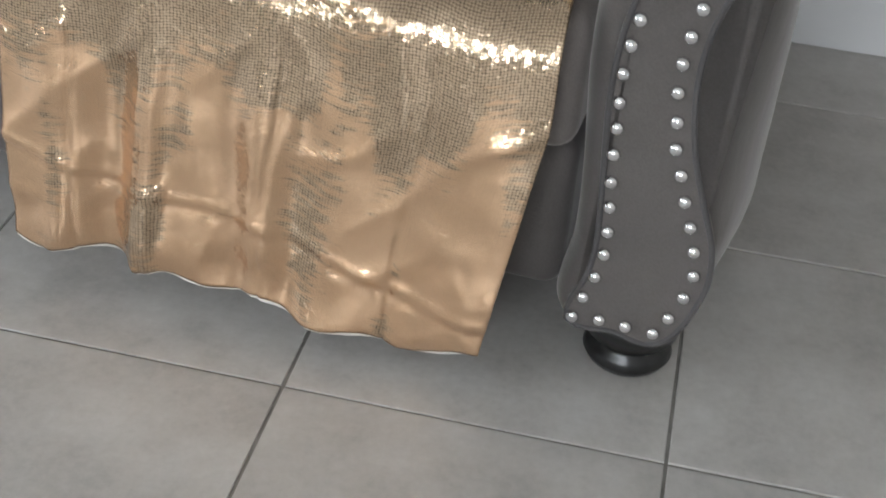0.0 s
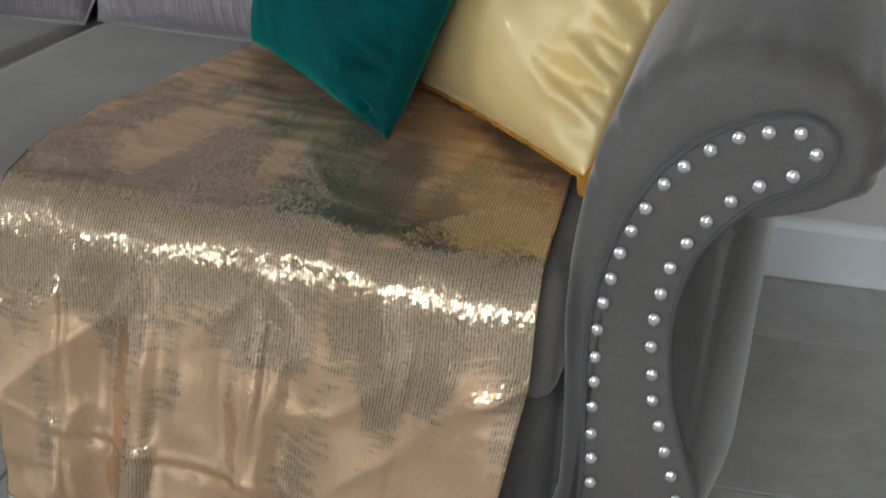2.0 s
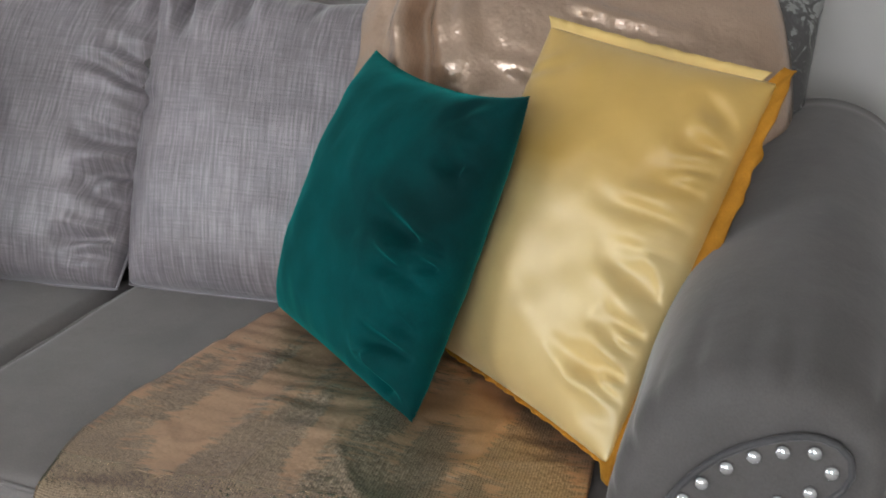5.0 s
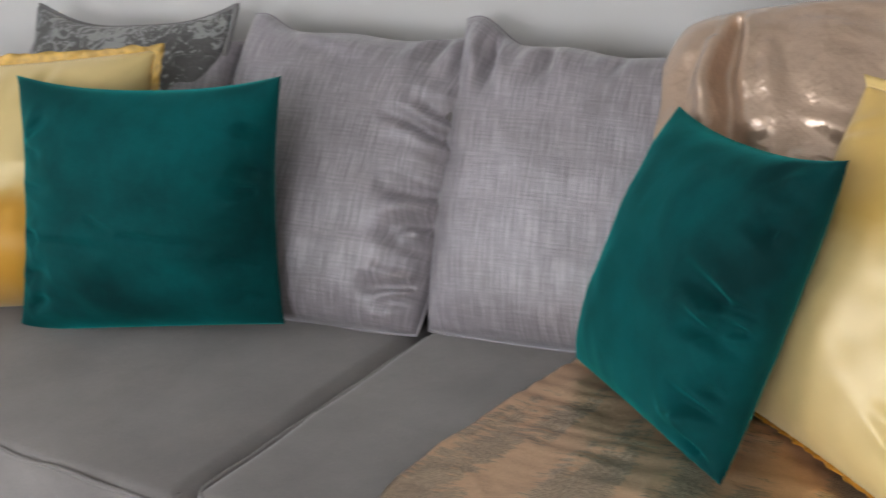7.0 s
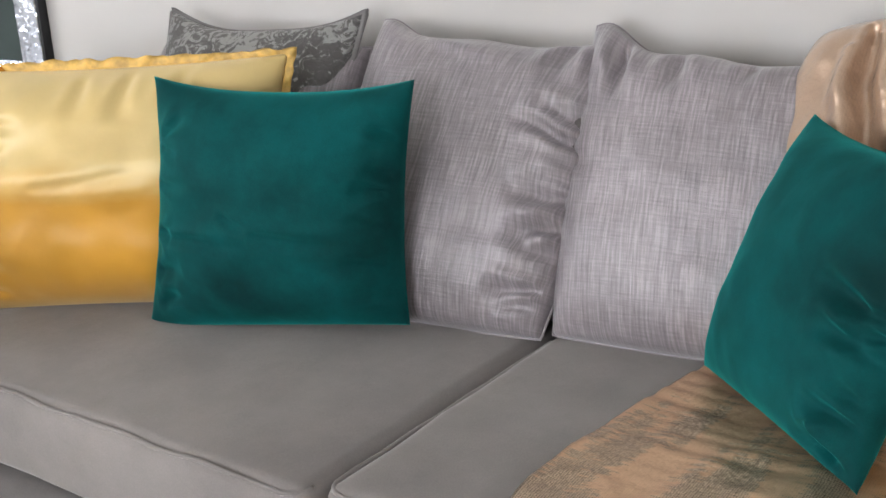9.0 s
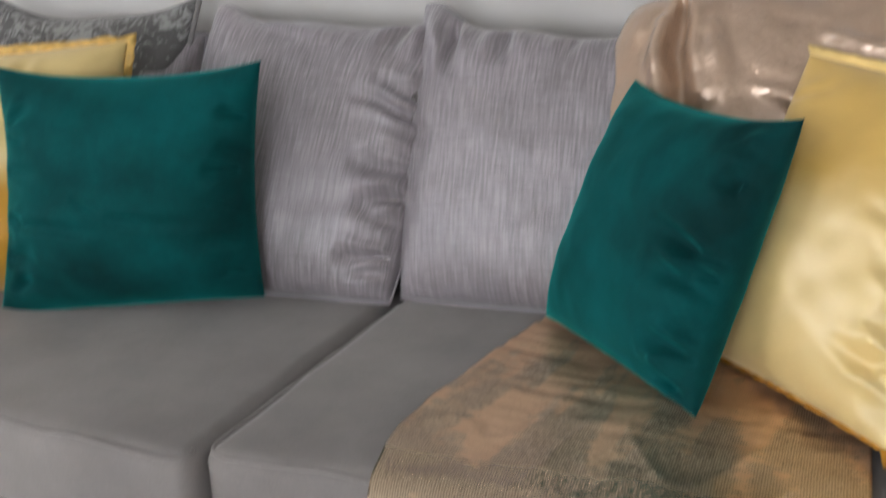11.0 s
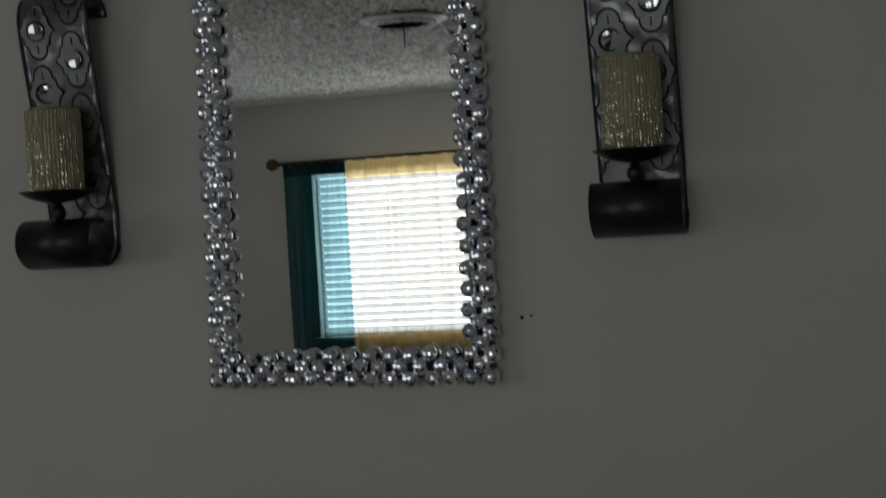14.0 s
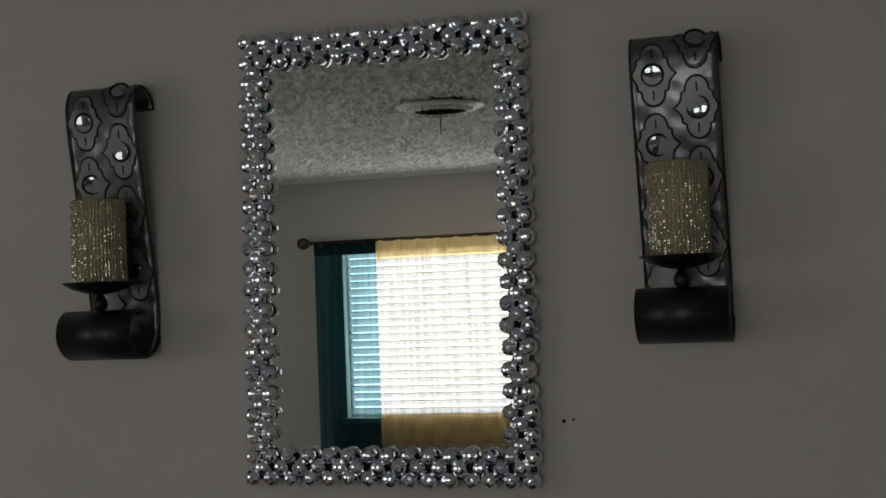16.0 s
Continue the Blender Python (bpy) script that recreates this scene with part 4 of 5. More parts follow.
# ---- the sequin throw ----
def throw_point(s, d):
    """s 0..1 across, d metres down from the back edge: over the seat, round its front edge, then hanging."""
    flat, turn_r = 0.60, 0.06
    top = 0.470
    yb, yf = -0.43, -1.03
    left = 0.192 + 0.12 * max(0, 1 - d / 0.5) ** 1.5 - 0.014 * math.exp(-((d - 0.42) / 0.14) ** 2) - 0.008 * min(1, max(0, d - flat) / 0.2)
    right = 0.808 - 0.052 * max(0, d - flat - 0.08) / 0.33
    x = left + (right - left) * s
    fold = 0.0
    if d < flat - turn_r:
        y, z, n = yb - d, top, Vector((0, 0, 1))
    elif d < flat - turn_r + turn_r * math.pi / 2:
        a = (d - flat + turn_r) / turn_r
        y, z, n = yb - flat + turn_r - turn_r * math.sin(a), top - turn_r * (1 - math.cos(a)), Vector((0, -math.sin(a), math.cos(a)))
    else:
        h = d - flat + turn_r - turn_r * math.pi / 2
        y, z, n = yb - flat - 0.03 * h, top - turn_r - h, Vector((0, -1, 0.05))
        k = min(1, h / 0.12)
        fold = k * (0.020 * math.exp(-((s - 0.30 + 0.06 * h) / 0.035) ** 2) - 0.012 * math.exp(-((s - 0.24 + 0.1 * h) / 0.05) ** 2)
                    + 0.022 * math.exp(-((s - 0.50 - 0.12 * h) / 0.045) ** 2) + 0.008 * math.sin(s * 19 + 1) * h * 3
                    + 0.010 * math.exp(-((s - 0.12) / 0.05) ** 2) + 0.007 * math.exp(-((s - 0.93) / 0.07) ** 2))
        fold += 0.004 * math.sin(h * 40 + s * 9) * max(0, (h - 0.22) / 0.1)
        line = h - 0.20 - 0.10 * s - 0.012 * math.sin(s * 9)
        fold += 0.0028 * math.exp(-(line / 0.006) ** 2) - 0.002 * math.exp(-((line - 0.012) / 0.008) ** 2)
        fold += min(1, h / 0.2) * 0.0016 * noise.noise(Vector((s * 34, h * 34, 8.0))) * max(0.0, min(1.0, (h - 0.2) / 0.06))
        for seam in (0.135, 0.285, 0.535, 0.80):
            fold -= 0.0035 * math.exp(-((s - seam - 0.006 * math.sin(h * 20)) / 0.006) ** 2)
    q = Vector((x * 6, d * 6, 1.5))
    rid = 1 - abs(noise.noise(Vector((x * 9 + d * 3, d * 7, 4.0))))
    fold += (0.006 if d > flat else 0.003) * rid ** 6
    fold += 0.005 * noise.noise(q) + 0.003 * noise.noise(q * 2.7)
    if d < flat:
        c = (s - 0.5) / 0.5
        fold += 0.0045 * noise.noise(Vector((x * 7 + d * 5, d * 42 - x * 6, 2.0))) * max(0.0, 1 - d / 0.42) ** 0.5
        fold += 0.006 * math.exp(-((s - 0.45 - 0.2 * d) / 0.12) ** 2) + 0.03 * max(0, abs(c) - 0.94) * (1 if c > 0 else -0.2)
    y -= 0.0875 * (x - 0.52)
    return Vector((x, y, z)) + n * fold


def throw_length(s):
    hang = [0.35, 0.358, 0.352, 0.362, 0.355, 0.37, 0.378, 0.382, 0.362]
    k = s * 8
    i = min(7, int(k))
    return 0.60 + 0.02 + hang[i] + (hang[i + 1] - hang[i]) * (k - i) + 0.006 * math.sin(s * 31)


bm = bmesh.new()
NS, ND = 150, 210
rows = [[bm.verts.new(throw_point(j / NS, throw_length(j / NS) * i / ND)) for j in range(NS + 1)] for i in range(ND + 1)]
grid_faces(bm, rows, lambda i, j: (j / NS * 0.58, i / ND * 0.98))
hem_line = [rows[ND][j].co.copy() for j in range(NS + 1)]
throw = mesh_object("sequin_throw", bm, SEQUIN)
tagged(throw, "gold sequin throw draped over seat and sofa front", "throw blanket")
sd = throw.modifiers.new("thickness", "SOLIDIFY")
sd.thickness, sd.offset = 0.003, -1
bm = bmesh.new()
tube(bm, [p + Vector((0, 0.004, -0.002 - 0.003 * max(0, math.sin(i * 0.23 + 1)))) for i, p in enumerate(hem_line)], 0.0035, 6)
part("hem", bm, BACKING, throw, "white lining showing at the hem")


# ---- the beaded mirror ----
MW, MH, NX, NZ = 0.55, 0.848, 14, 21
mirror = empty("wall_mirror")
mirror.matrix_world = pose(0.006, 0, 1.711, 0, 0.55, 0)
tagged(mirror, "rectangular wall mirror framed with crystal beads", "mirror")
part("backing_board", box(-MW / 2 - 0.004, MW / 2 + 0.004, -0.016, -0.002, -MH / 2 - 0.004, MH / 2 + 0.004, 0.002), BOARD, mirror, "dark board behind the beads", False)
part("mirror_pane", box(-MW / 2 + 0.030, MW / 2 - 0.030, -0.0205, -0.0165, -MH / 2 + 0.042, MH / 2 - 0.042), MIRROR, mirror, "clear silvered mirror glass", False)
bm = lathe([(0.0125, 0.0), (0.0152, 0.004), (0.0163, 0.009), (0.0157, 0.014), (0.0130, 0.0192), (0.0090, 0.0227), (0.0045, 0.0245), (0.0006, 0.025)], 12)
bmesh.ops.rotate(bm, verts=bm.verts[:], cent=(0, 0, 0), matrix=Matrix.Rotation(radians(90), 3, "X"))
BEAD_ME = bpy.data.meshes.new("bead")
bm.to_mesh(BEAD_ME)
bm.free()
BEAD_ME.materials.append(CRYSTAL)
rng = random.Random(8)


def bead(x, z, k, proud):
    o = new("bead", BEAD_ME)
    o.parent = mirror
    o.matrix_basis = pose(x + rng.uniform(-0.0012, 0.0012), -0.0165 - proud, z + rng.uniform(-0.0012, 0.0012), rng.uniform(-9, 9), rng.uniform(0, 360), rng.uniform(-9, 9)) @ Matrix.Diagonal((k, k, k, 1))


for ring, (ins_x, ins_z, k, proud) in enumerate(((0.0, 0.0, 1.12, 0.0), (0.0170, 0.0215, 1.04, 0.005), (0.0345, 0.043, 0.97, 0.009))):
    w2, h2 = MW / 2 - ins_x, MH / 2 - ins_z
    px, pz = MW / NX, MH / NZ
    nx, nz = (NX, NZ) if ring == 0 else ((NX - 1, NZ - 1) if ring == 1 else (NX - 2, NZ - 2))
    for i in range(nx + 1):
        for z in (-h2, h2):
            bead(-w2 + 2 * w2 * i / nx, z, k, proud)
    for i in range(1, nz):
        for x in (-w2, w2):
            bead(x, -h2 + 2 * h2 * i / nz, k, proud)


# ---- the sconces ----
STRIP = by_length(smooth_line([(-0.004, 2.025), (-0.012, 2.048), (-0.04, 2.066), (-0.062, 2.066), (-0.08, 2.038), (-0.079, 1.99), (-0.066, 1.92), (-0.049, 1.84), (-0.031, 1.76),
                               (-0.018, 1.69), (-0.007, 1.62), (-0.016, 1.56), (-0.055, 1.532), (-0.1, 1.537), (-0.129, 1.567), (-0.124, 1.602), (-0.096, 1.621), (-0.065, 1.614)], 8), 120)
STRIP_LEN = sum(float(np.linalg.norm(b - a)) for a, b in zip(STRIP, STRIP[1:]))
SW = 0.152


def strip_at(s, x, off=0.0):
    """A place on the bent metal strip: s metres along from its top end, x across, off proud of its front."""
    k = max(0.0, min(0.9999, s / STRIP_LEN)) * (len(STRIP) - 1)
    i = int(k)
    p = STRIP[i] + (STRIP[i + 1] - STRIP[i]) * (k - i)
    d = STRIP[min(i + 2, len(STRIP) - 1)] - STRIP[max(i - 1, 0)]
    d = d / np.linalg.norm(d)
    n = np.array([d[1], -d[0]])
    return Vector((x, p[0] + n[0] * off, p[1] + n[1] * off))


def quatrefoil(cx, cs, rx, rs):
    """An ogee quatrefoil: long round lobes above and below, pointed ones at the sides, notched between."""
    quarter = [(0.0, 1.0), (0.2, 0.97), (0.38, 0.86), (0.48, 0.69), (0.50, 0.53), (0.60, 0.51), (0.66, 0.47), (0.67, 0.34), (0.74, 0.20), (0.86, 0.09)]
    side = [(1.0, 0.0)]
    top_right = quarter + side + [(x, -y) for x, y in quarter[::-1]]
    ring = top_right + [(-x, -y) for x, y in top_right[1:-1]]
    return [(cx + rx * x, cs + rs * y) for x, y in ring]


def sconce(at, turn=0.0):
    top = empty("wall_sconce")
    tagged(top, "curved dark metal wall sconce with embossed quatrefoils and candle", "wall sconce", "pair of sconces beside the mirror")
    bm = bmesh.new()
    rows = []
    nx = 12
    for i in range(121):
        s = STRIP_LEN * i / 120
        rows.append([bm.verts.new(strip_at(s, -SW / 2 + SW * j / nx, 0.0012 * math.sin(i * 0.9) * math.sin(j * 1.3))) for j in range(nx + 1)])
    grid_faces(bm, rows)
    bmesh.ops.recalc_face_normals(bm, faces=bm.faces[:])
    strip = part("strip", bm, PEWTER, top, "embossed pewter strip")
    sd = strip.modifiers.new("thickness", "SOLIDIFY")
    sd.thickness, sd.offset = 0.0025, 0
    bm = bmesh.new()
    for x in (-SW / 2, SW / 2):
        tube(bm, [strip_at(STRIP_LEN * i / 100, x) for i in range(101)], 0.0022, 6)
    part("rim", bm, IRON, top, "rolled black edge")
    # the plain scroll at the foot
    bm = bmesh.new()
    s0 = STRIP_LEN * 0.70
    rows = [[bm.verts.new(strip_at(s0 + (STRIP_LEN - s0) * i / 40, x, -0.0022)) for x in (-SW / 2 - 0.004, SW / 2 + 0.004)] for i in range(41)]
    grid_faces(bm, rows)
    scroll = part("scroll", bm, IRON, top, "smooth black rolled foot")
    sd = scroll.modifiers.new("thickness", "SOLIDIFY")
    sd.thickness, sd.offset = 0.003, 0
    # embossed motifs in two staggered columns, each round a glass disc
    for i in range(8):
        s = 0.0935 + i * 0.0615
        x = (0.038, -0.037)[i % 2]
        bm = bmesh.new()
        pts = [(max(-SW / 2 + 0.003, min(SW / 2 - 0.003, px)), ps) for px, ps in quatrefoil(x, s, 0.041, 0.055)]
        tube(bm, [strip_at(ps, px, 0.0015) for px, ps in pts], 0.0022, 6, True)
        tube(bm, [strip_at(s - 0.044, x, 0.0015), strip_at(s - 0.028, x, 0.0018)], 0.0018, 6)
        tube(bm, [strip_at(s + 0.028, x, 0.0018), strip_at(s + 0.044, x, 0.0015)], 0.0018, 6)
        part("motif", bm, IRON, top, "raised quatrefoil line")
        plate = bmesh.new()
        hub = plate.verts.new(strip_at(s, x, 0.0027))
        rim = [plate.verts.new(strip_at(s + (ps - s) * 0.95, x + (px - x) * 0.95, 0.0027)) for px, ps in pts]
        for a in range(len(rim)):
            plate.faces.new((hub, rim[a], rim[(a + 1) % len(rim)]))
        part("motif_plate", plate, PEWTER_FLAT, top, "flat grey pewter panel")
        if i == 7:
            continue
        p, q = strip_at(s, x, 0.001), strip_at(s, x, 0.006)
        q += Vector((0.0008 * math.sin(2.3 * i + 1), 0, 0.0008 * math.sin(4.1 * i)))
        disc = lathe([(0.0172, 0.0), (0.0172, 0.0016), (0.0155, 0.0021), (0.0005, 0.0022)], 24)
        m = (q - p).to_track_quat("Z", "Y").to_matrix().to_4x4()
        m.translation = p
        bmesh.ops.transform(disc, matrix=m, verts=disc.verts[:])
        part("glass_disc", disc, GLASS_GEM, top, "round silvered glass disc")
        ring = bmesh.new()
        tube(ring, [m @ Vector((0.019 * math.cos(a * math.pi / 12), 0.019 * math.sin(a * math.pi / 12), 0.002)) for a in range(24)], 0.0022, 6, True)
        part("disc_ring", ring, IRON, top)
    yc = -0.1
    part("ball", lathe([(0.0005, 0.0), (0.008, 0.002), (0.0135, 0.008), (0.015, 0.015), (0.0135, 0.022), (0.009, 0.028), (0.006, 0.034)], 24, (0, yc, 1.622)), IRON, top, "black ball finial")
    part("dish", lathe([(0.006, 0.0), (0.03, 0.004), (0.055, 0.012), (0.071, 0.022), (0.073, 0.024), (0.07, 0.025), (0.03, 0.016), (0.001, 0.015)], 40, (0, yc, 1.655)), IRON, top, "shallow black candle dish")
    top.matrix_world = pose(*at, 0, 0, turn)
    return top


sparkle = random.Random(3)


def candle(at):
    r, h = 0.052, 0.170
    bm = lathe([(r - 0.004, 0.0), (r, 0.003), (r, h - 0.004), (r - 0.003, h), (r - 0.008, h - 0.001), (r - 0.012, h - 0.012), (0.001, h - 0.014)], 48)
    ob = tagged(mesh_object("candle", bm, CANDLE), "gold pillar candle wrapped in rhinestone mesh", "candle", "candles on the sconces")
    bm = bmesh.new()
    nr, nc = 36, 48
    for i in range(nr):
        for j in range(nc):
            a = 2 * math.pi * j / nc
            z = 0.006 + (h - 0.012) * i / (nr - 1)
            c = Vector((math.cos(a), math.sin(a), 0))
            tng = Vector((-math.sin(a), math.cos(a), 0))
            s = 0.0021
            base = [bm.verts.new(c * (r + 0.0003) + tng * dx * s + Vector((0, 0, z + dz * s))) for dx, dz in ((-1, -1), (1, -1), (1, 1), (-1, 1))]
            tip = bm.verts.new(c * (r + 0.0018) + tng * sparkle.uniform(-0.002, 0.002) + Vector((0, 0, z + sparkle.uniform(-0.002, 0.002))))
            for k in range(4):
                bm.faces.new((base[k], base[(k + 1) % 4], tip))
    st = part("rhinestone_mesh", bm, RHINESTONE, ob, "fine gold rhinestone mesh", False)
    st["kind"] = "stuff"
    ob.matrix_world = pose(*at)
    return ob


sconce((0.572, 0, 0.0))
candle((0.572, -0.1, 1.6705))
sconce((-0.558, 0, 0.0))
candle((-0.558, -0.1, 1.6705))

# ---- window wall behind the camera ----


def window(name, x0, x1):
    top = empty(name, (0, 0, 0))
    tagged(top, "white framed window in the painted wall", "window", kind="structure")
    y = ROOM_Y0 - 0.08
    fw = 0.02
    for a, b, c, d in ((x0, x1, WIN_Z0, WIN_Z0 + fw), (x0, x1, WIN_Z1 - fw, WIN_Z1), (x0, x0 + fw, WIN_Z0 + fw, WIN_Z1 - fw), (x1 - fw, x1, WIN_Z0 + fw, WIN_Z1 - fw)):
        part("window_frame", box(a, b, y - 0.015, y + 0.015, c, d, 0.003), TRIM_WHITE, top, smooth=False)
    part("window_sill", box(x0 - 0.03, x1 + 0.03, ROOM_Y0 + 0.002, ROOM_Y0 + 0.045, WIN_Z0 - 0.03, WIN_Z0, 0.004), TRIM_WHITE, top, smooth=False)
    return top


def blind(x0, x1):
    top = empty("venetian_blind", (0, 0, 0))
    tagged(top, "white horizontal slat blind, lowered and nearly closed", "window blind")
    y = ROOM_Y0 - 0.03
    part("headrail", box(x0, x1, y - 0.02, y + 0.02, WIN_Z1 - 0.035, WIN_Z1 - 0.002, 0.003), TRIM_WHITE, top, smooth=False)
    sl = bmesh.new()
    n = 5
    rows = []
    for i in range(n):
        a = (i / (n - 1) - 0.5)
        rows.append([sl.verts.new((x, 0.046 * a, 0.004 * (1 - 4 * a * a))) for x in (x0 + 0.01, x1 - 0.01)])
    grid_faces(sl, rows)
    me = bpy.data.meshes.new("slat")
    for f in sl.faces:
        f.smooth = True
    sl.to_mesh(me)
    sl.free()
    me.materials.append(BLIND)
    count = 22
    for i in range(count):
        z = WIN_Z0 + 0.04 + (WIN_Z1 - WIN_Z0 - 0.09) * i / (count - 1)
        o = new("slat", me)
        o.parent = top
        o.matrix_basis = pose(0, y, z, 56, 0, 0)
    for k in range(5):
        x = x0 + (x1 - x0) * (k + 0.5) / 5
        bm = bmesh.new()
        tube(bm, [(x, y + 0.026, WIN_Z0 + 0.02), (x, y + 0.026, WIN_Z1 - 0.03)], 0.0015, 6)
        part("ladder_cord", bm, TRIM_WHITE, top)
    return top


def curtain(name, x0, x1, z0, z1, y, mat, waves, label, amp=0.018, band=0.05):
    bm = bmesh.new()
    n = 120
    rows = []
    for i in range(13):
        z = z1 + (z0 - z1) * i / 12
        rows.append([bm.verts.new((x0 + (x1 - x0) * j / n, y + amp * (0.5 + 0.5 * i / 12) * math.sin(2 * math.pi * waves * j / n + 0.4 * math.sin(i * 0.5)), z)) for j in range(n + 1)])
    grid_faces(bm, rows)
    ob = tagged(mesh_object(name, bm, mat), label, "curtain")
    b2 = bmesh.new()
    rows = [[b2.verts.new((x0 + (x1 - x0) * j / n, y + 0.004 + amp * 0.5 * math.sin(2 * math.pi * waves * j / n), z)) for j in range(n + 1)] for z in (z1 + 0.03, z1 - band)]
    grid_faces(b2, rows)
    return ob, b2


def rod(x0, x1, z, y):
    top = empty("curtain_rod")
    tagged(top, "dark bronze curtain rod with ball finials", "curtain rod")
    bm = bmesh.new()
    tube(bm, [(x0, y, z), (x1, y, z)], 0.011, 12)
    part("rod", bm, BRONZE, top)
    for x, s in ((x0, -1), (x1, 1)):
        bm = lathe([(0.012, 0.0), (0.016, 0.006), (0.012, 0.014), (0.026, 0.024), (0.037, 0.044), (0.038, 0.064), (0.025, 0.087), (0.002, 0.096)], 24)
        bmesh.ops.rotate(bm, verts=bm.verts[:], cent=(0, 0, 0), matrix=Matrix.Rotation(radians(90 * s), 3, "Y"))
        bmesh.ops.translate(bm, verts=bm.verts[:], vec=(x, y, z))
        part("finial", bm, BRONZE, top, "turned ball finial")
        part("bracket", box(x - s * 0.06 - 0.01, x - s * 0.06 + 0.01, ROOM_Y0 + 0.002, y + 0.004, z - 0.022, z - 0.008, 0.002), BRONZE, top, smooth=False)
    return top


CY = ROOM_Y0 + 0.11
for wi, (x0, x1) in enumerate(((WIN_X0, WIN_X1),)):
    window("window_%d" % (wi + 1), x0, x1)
    blind(x0 + 0.012, x1 - 0.012)
    rod(x0 - 0.155, x1 + 0.14, 2.03, CY)
    for a, b, m, wv, lab in ((x0 - 0.14, x0 + 0.262, SHEER_TEAL, 6, "teal sheer curtain panel at the window's side"), (x1 - 0.26, x1 + 0.10, SHEER_TEAL, 6, "teal sheer curtain panel at the window's side"),
                             (x0 + 0.264, x1 - 0.262, SHEER_GOLD, 9, "gold sheer curtain with gold bands before the blind")):
        ob, top_band = curtain("curtain", a, b, 0.06, 2.0, CY, m, wv, lab, 0.014, 0.05 if m is SHEER_TEAL else 0.085)
        part("rod_pocket", top_band, HEM_DARK if m is SHEER_TEAL else GOLD_BAND, ob)
        if m is SHEER_GOLD:
            # added gold strip: stands for the sheer lit against the wall below the window
            b3 = bmesh.new()
            grid_faces(b3, [[b3.verts.new((a + (b - a) * j / 120, CY + 0.02 + 0.014 * math.sin(2 * math.pi * wv * j / 120), z)) for j in range(121)] for z in (0.975, 0.80)])
            part("lit_sheer_band", b3, GOLD_BAND, ob, "added gold band for the lit sheer below the window")

# frame of the unseen opening added for the front fill lamp
unseen_wide_window = empty("window_3")
tagged(unseen_wide_window, "unseen white framed wide window added for front fill light", "window", kind="structure")
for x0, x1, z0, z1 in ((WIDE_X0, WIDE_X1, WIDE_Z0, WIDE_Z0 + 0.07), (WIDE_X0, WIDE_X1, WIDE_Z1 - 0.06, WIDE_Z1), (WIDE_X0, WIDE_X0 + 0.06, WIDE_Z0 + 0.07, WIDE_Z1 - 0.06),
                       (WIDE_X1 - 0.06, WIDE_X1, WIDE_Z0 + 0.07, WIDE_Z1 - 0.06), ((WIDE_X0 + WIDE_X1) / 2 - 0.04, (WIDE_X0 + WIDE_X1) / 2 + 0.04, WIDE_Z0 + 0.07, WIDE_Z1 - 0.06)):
    part("window_frame", box(x0, x1, ROOM_Y0 - 0.08, ROOM_Y0 - 0.04, z0, z1, 0.003), TRIM_WHITE, unseen_wide_window, smooth=False)
# frame of the unseen opening added for the side fill lamp
side = empty("window_2")
tagged(side, "unseen white framed side window added for fill from the left", "window", kind="structure")
for y0, y1, z0, z1 in ((SIDE_Y0, SIDE_Y1, SIDE_Z0, SIDE_Z0 + 0.05), (SIDE_Y0, SIDE_Y1, SIDE_Z1 - 0.05, SIDE_Z1), (SIDE_Y0, SIDE_Y0 + 0.05, SIDE_Z0 + 0.05, SIDE_Z1 - 0.05),
                       (SIDE_Y1 - 0.05, SIDE_Y1, SIDE_Z0 + 0.05, SIDE_Z1 - 0.05), ((SIDE_Y0 + SIDE_Y1) / 2 - 0.025, (SIDE_Y0 + SIDE_Y1) / 2 + 0.025, SIDE_Z0 + 0.05, SIDE_Z1 - 0.05)):
    part("window_frame", box(ROOM_X0 - 0.08, ROOM_X0 - 0.05, y0, y1, z0, z1, 0.003), TRIM_WHITE, side, smooth=False)

# ---- ceiling vent ----
vent = empty("ceiling_vent", (-0.715, -2.87, CEIL - 0.015))
tagged(vent, "round white ceiling air diffuser with dark centre", "ceiling vent")
for r0, r1, z0, z1 in ((0.135, 0.178, -0.014, -0.001), (0.112, 0.126, -0.022, -0.016)):
    part("ring", lathe([(r1, z1), (r1 + 0.003, z1 - 0.003), (r0 + 0.004, z0 - 0.002), (r0, z0), (r0 + 0.002, z0 + 0.004), (r1 - 0.004, z1)], 48), VENT, vent)
part("duct", lathe([(0.134, -0.002), (0.134, -0.01), (0.01, -0.012)], 40), DARK, vent, "dark duct opening")
fin = box(-0.015, 0.015, -0.003, 0.003, -0.02, 0.0, 0.003)
FIN_ME = bpy.data.meshes.new("fin")
fin.to_mesh(FIN_ME)
fin.free()
FIN_ME.materials.append(VENT)
for k in range(22):
    a = 2 * math.pi * k / 22
    o = new("fin", FIN_ME)
    o.parent = vent
    o.matrix_basis = pose(0.128 * math.cos(a), 0.128 * math.sin(a), -0.012, 0, 0, math.degrees(a) + 90)
bm = bmesh.new()
tube(bm, [(0, 0, -0.03), (0.001, 0, -0.12)], 0.0025, 6)
part("damper_lever", bm, BRONZE, vent, "thin dark damper lever")

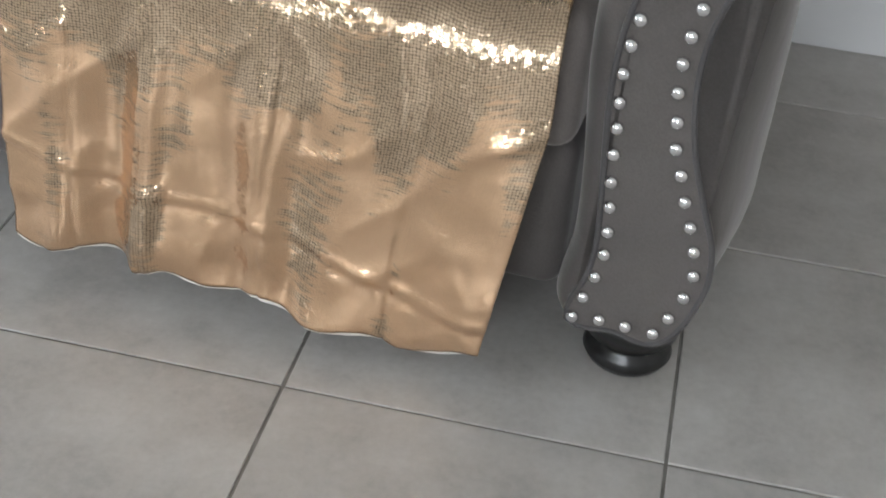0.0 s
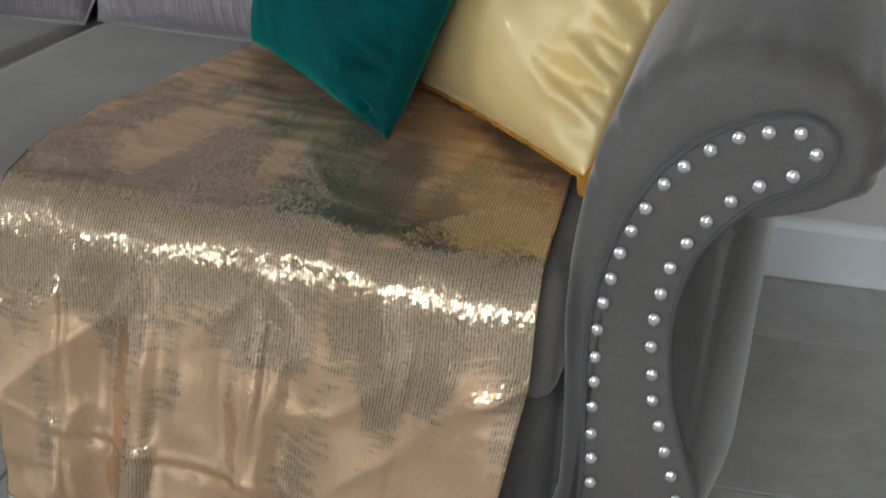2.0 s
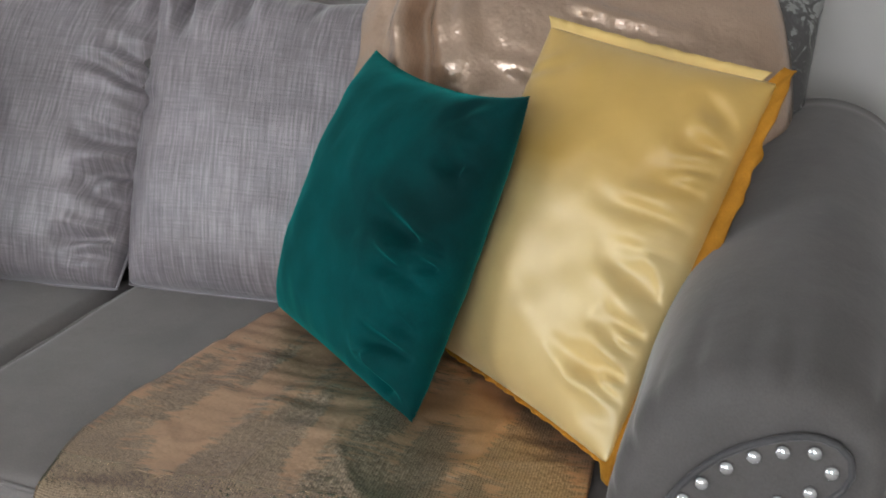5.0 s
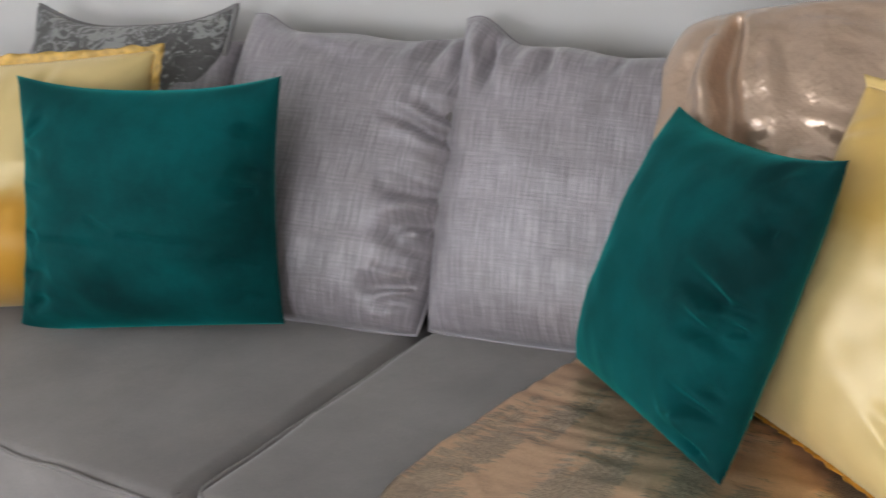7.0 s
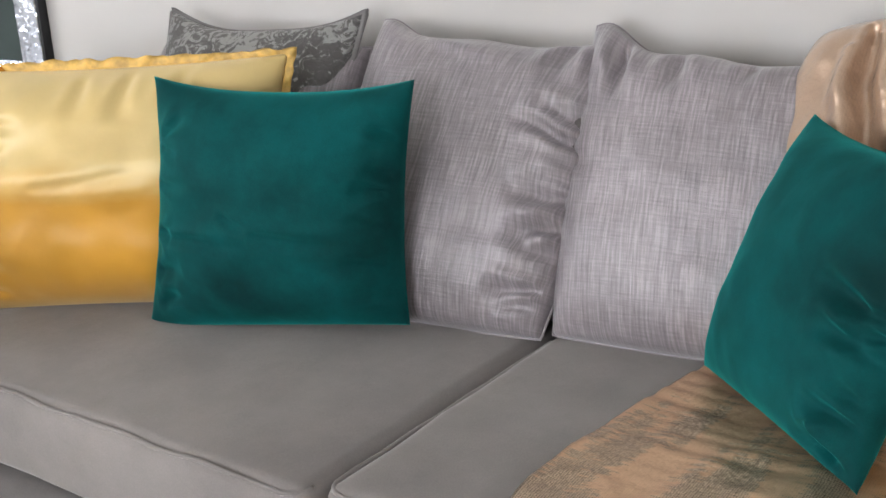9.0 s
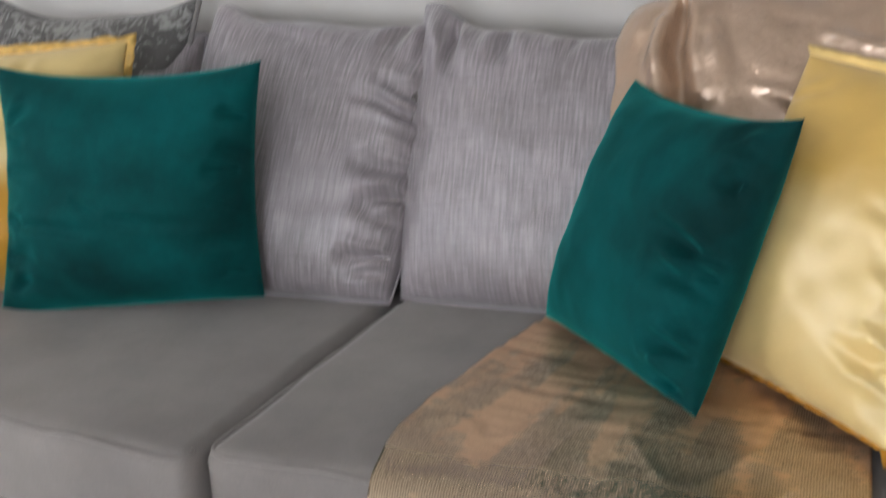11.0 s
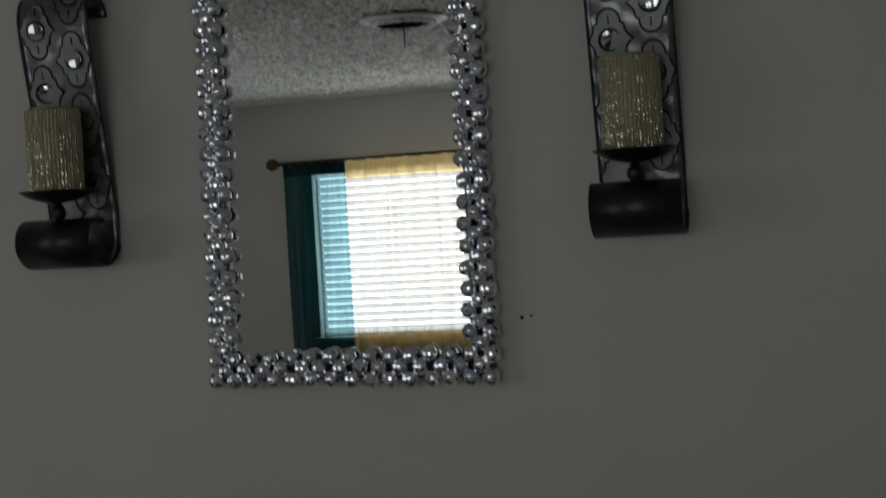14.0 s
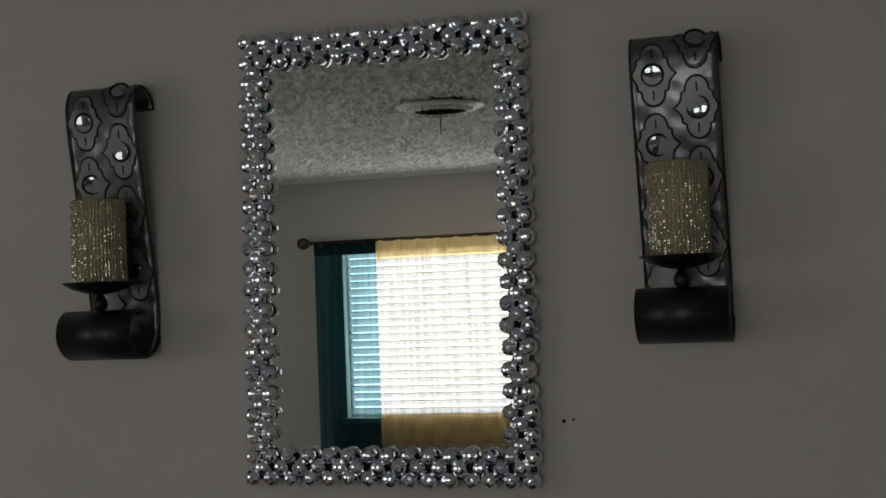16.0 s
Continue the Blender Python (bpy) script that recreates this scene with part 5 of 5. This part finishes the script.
# ---- silver-framed picture on the wall ----
pic = empty("framed_picture", (-1.25, 0, 0))
tagged(pic, "dark picture in a silver glitter frame on the wall", "picture frame")
part("canvas", box(-0.53, -0.065, -0.02, -0.004, 0.78, 1.17, 0.0), CANVAS, pic, "dark green picture surface", False)
for a, b, c, d in ((-0.065, -0.004, 0.72, 1.23), (-0.59, -0.53, 0.72, 1.23), (-0.53, -0.065, 0.72, 0.78), (-0.53, -0.065, 1.17, 1.23)):
    bm = box(a, b, -0.03, -0.002, c, d, 0.004)
    lay = bm.loops.layers.uv.verify()
    for f in bm.faces:
        for lp in f.loops:
            lp[lay].uv = (lp.vert.co.x, lp.vert.co.z)
    part("frame_bar", bm, GLITTER, pic, "silver glitter moulding")
part("frame_edge", box(-0.004, 0.002, -0.028, -0.002, 0.72, 1.23), IRON, pic, "thin black outer edge", False)

# ---- wall specks ----
for x, z, r in ((0.334, 1.388, 0.004), (0.352, 1.391, 0.0025)):
    bm = lathe([(r, 0.0), (r * 0.8, 0.0012), (r * 0.2, 0.0016)], 10)
    bmesh.ops.rotate(bm, verts=bm.verts[:], cent=(0, 0, 0), matrix=Matrix.Rotation(radians(90), 3, "X"))
    bmesh.ops.translate(bm, verts=bm.verts[:], vec=(x, 0.0, z))
    tagged(mesh_object("nail_hole", bm, DARK), "small dark nail hole in the painted wall", "nail hole")

# ---- floor tiles ----
T, JOINT = 0.44, 0.0042
floor = tagged(mesh_object("floor", box(ROOM_X0 - 0.12, ROOM_X1 + 0.12, ROOM_Y0 - 0.14, 0.12, -0.06, -0.0025), GROUT, smooth=False),
               "grey stone-look square floor tiles with dark grout", "floor", kind="structure")
bm = box(-(T - JOINT) / 2, (T - JOINT) / 2, -(T - JOINT) / 2, (T - JOINT) / 2, -0.008, 0.0, 0.0015, 2)
TILE_ME = bpy.data.meshes.new("tile")
bm.to_mesh(TILE_ME)
bm.free()
TILE_ME.materials.append(TILE)
rng = random.Random(21)
for i in range(-9, 5):
    for j in range(-12, 1):
        cx, cy = 0.547 + T / 2 + i * T, -0.235 - T / 2 + (j + 1) * T
        if cy + T / 2 < ROOM_Y0 or cx - T / 2 > ROOM_X1 + 0.05 or cx + T / 2 < ROOM_X0 - 0.05:
            continue
        o = new("tile", TILE_ME)
        o.parent = floor
        o.matrix_basis = pose(cx, cy, rng.uniform(-0.0006, 0.0006), rng.uniform(-0.05, 0.05), rng.uniform(-0.05, 0.05), 0)
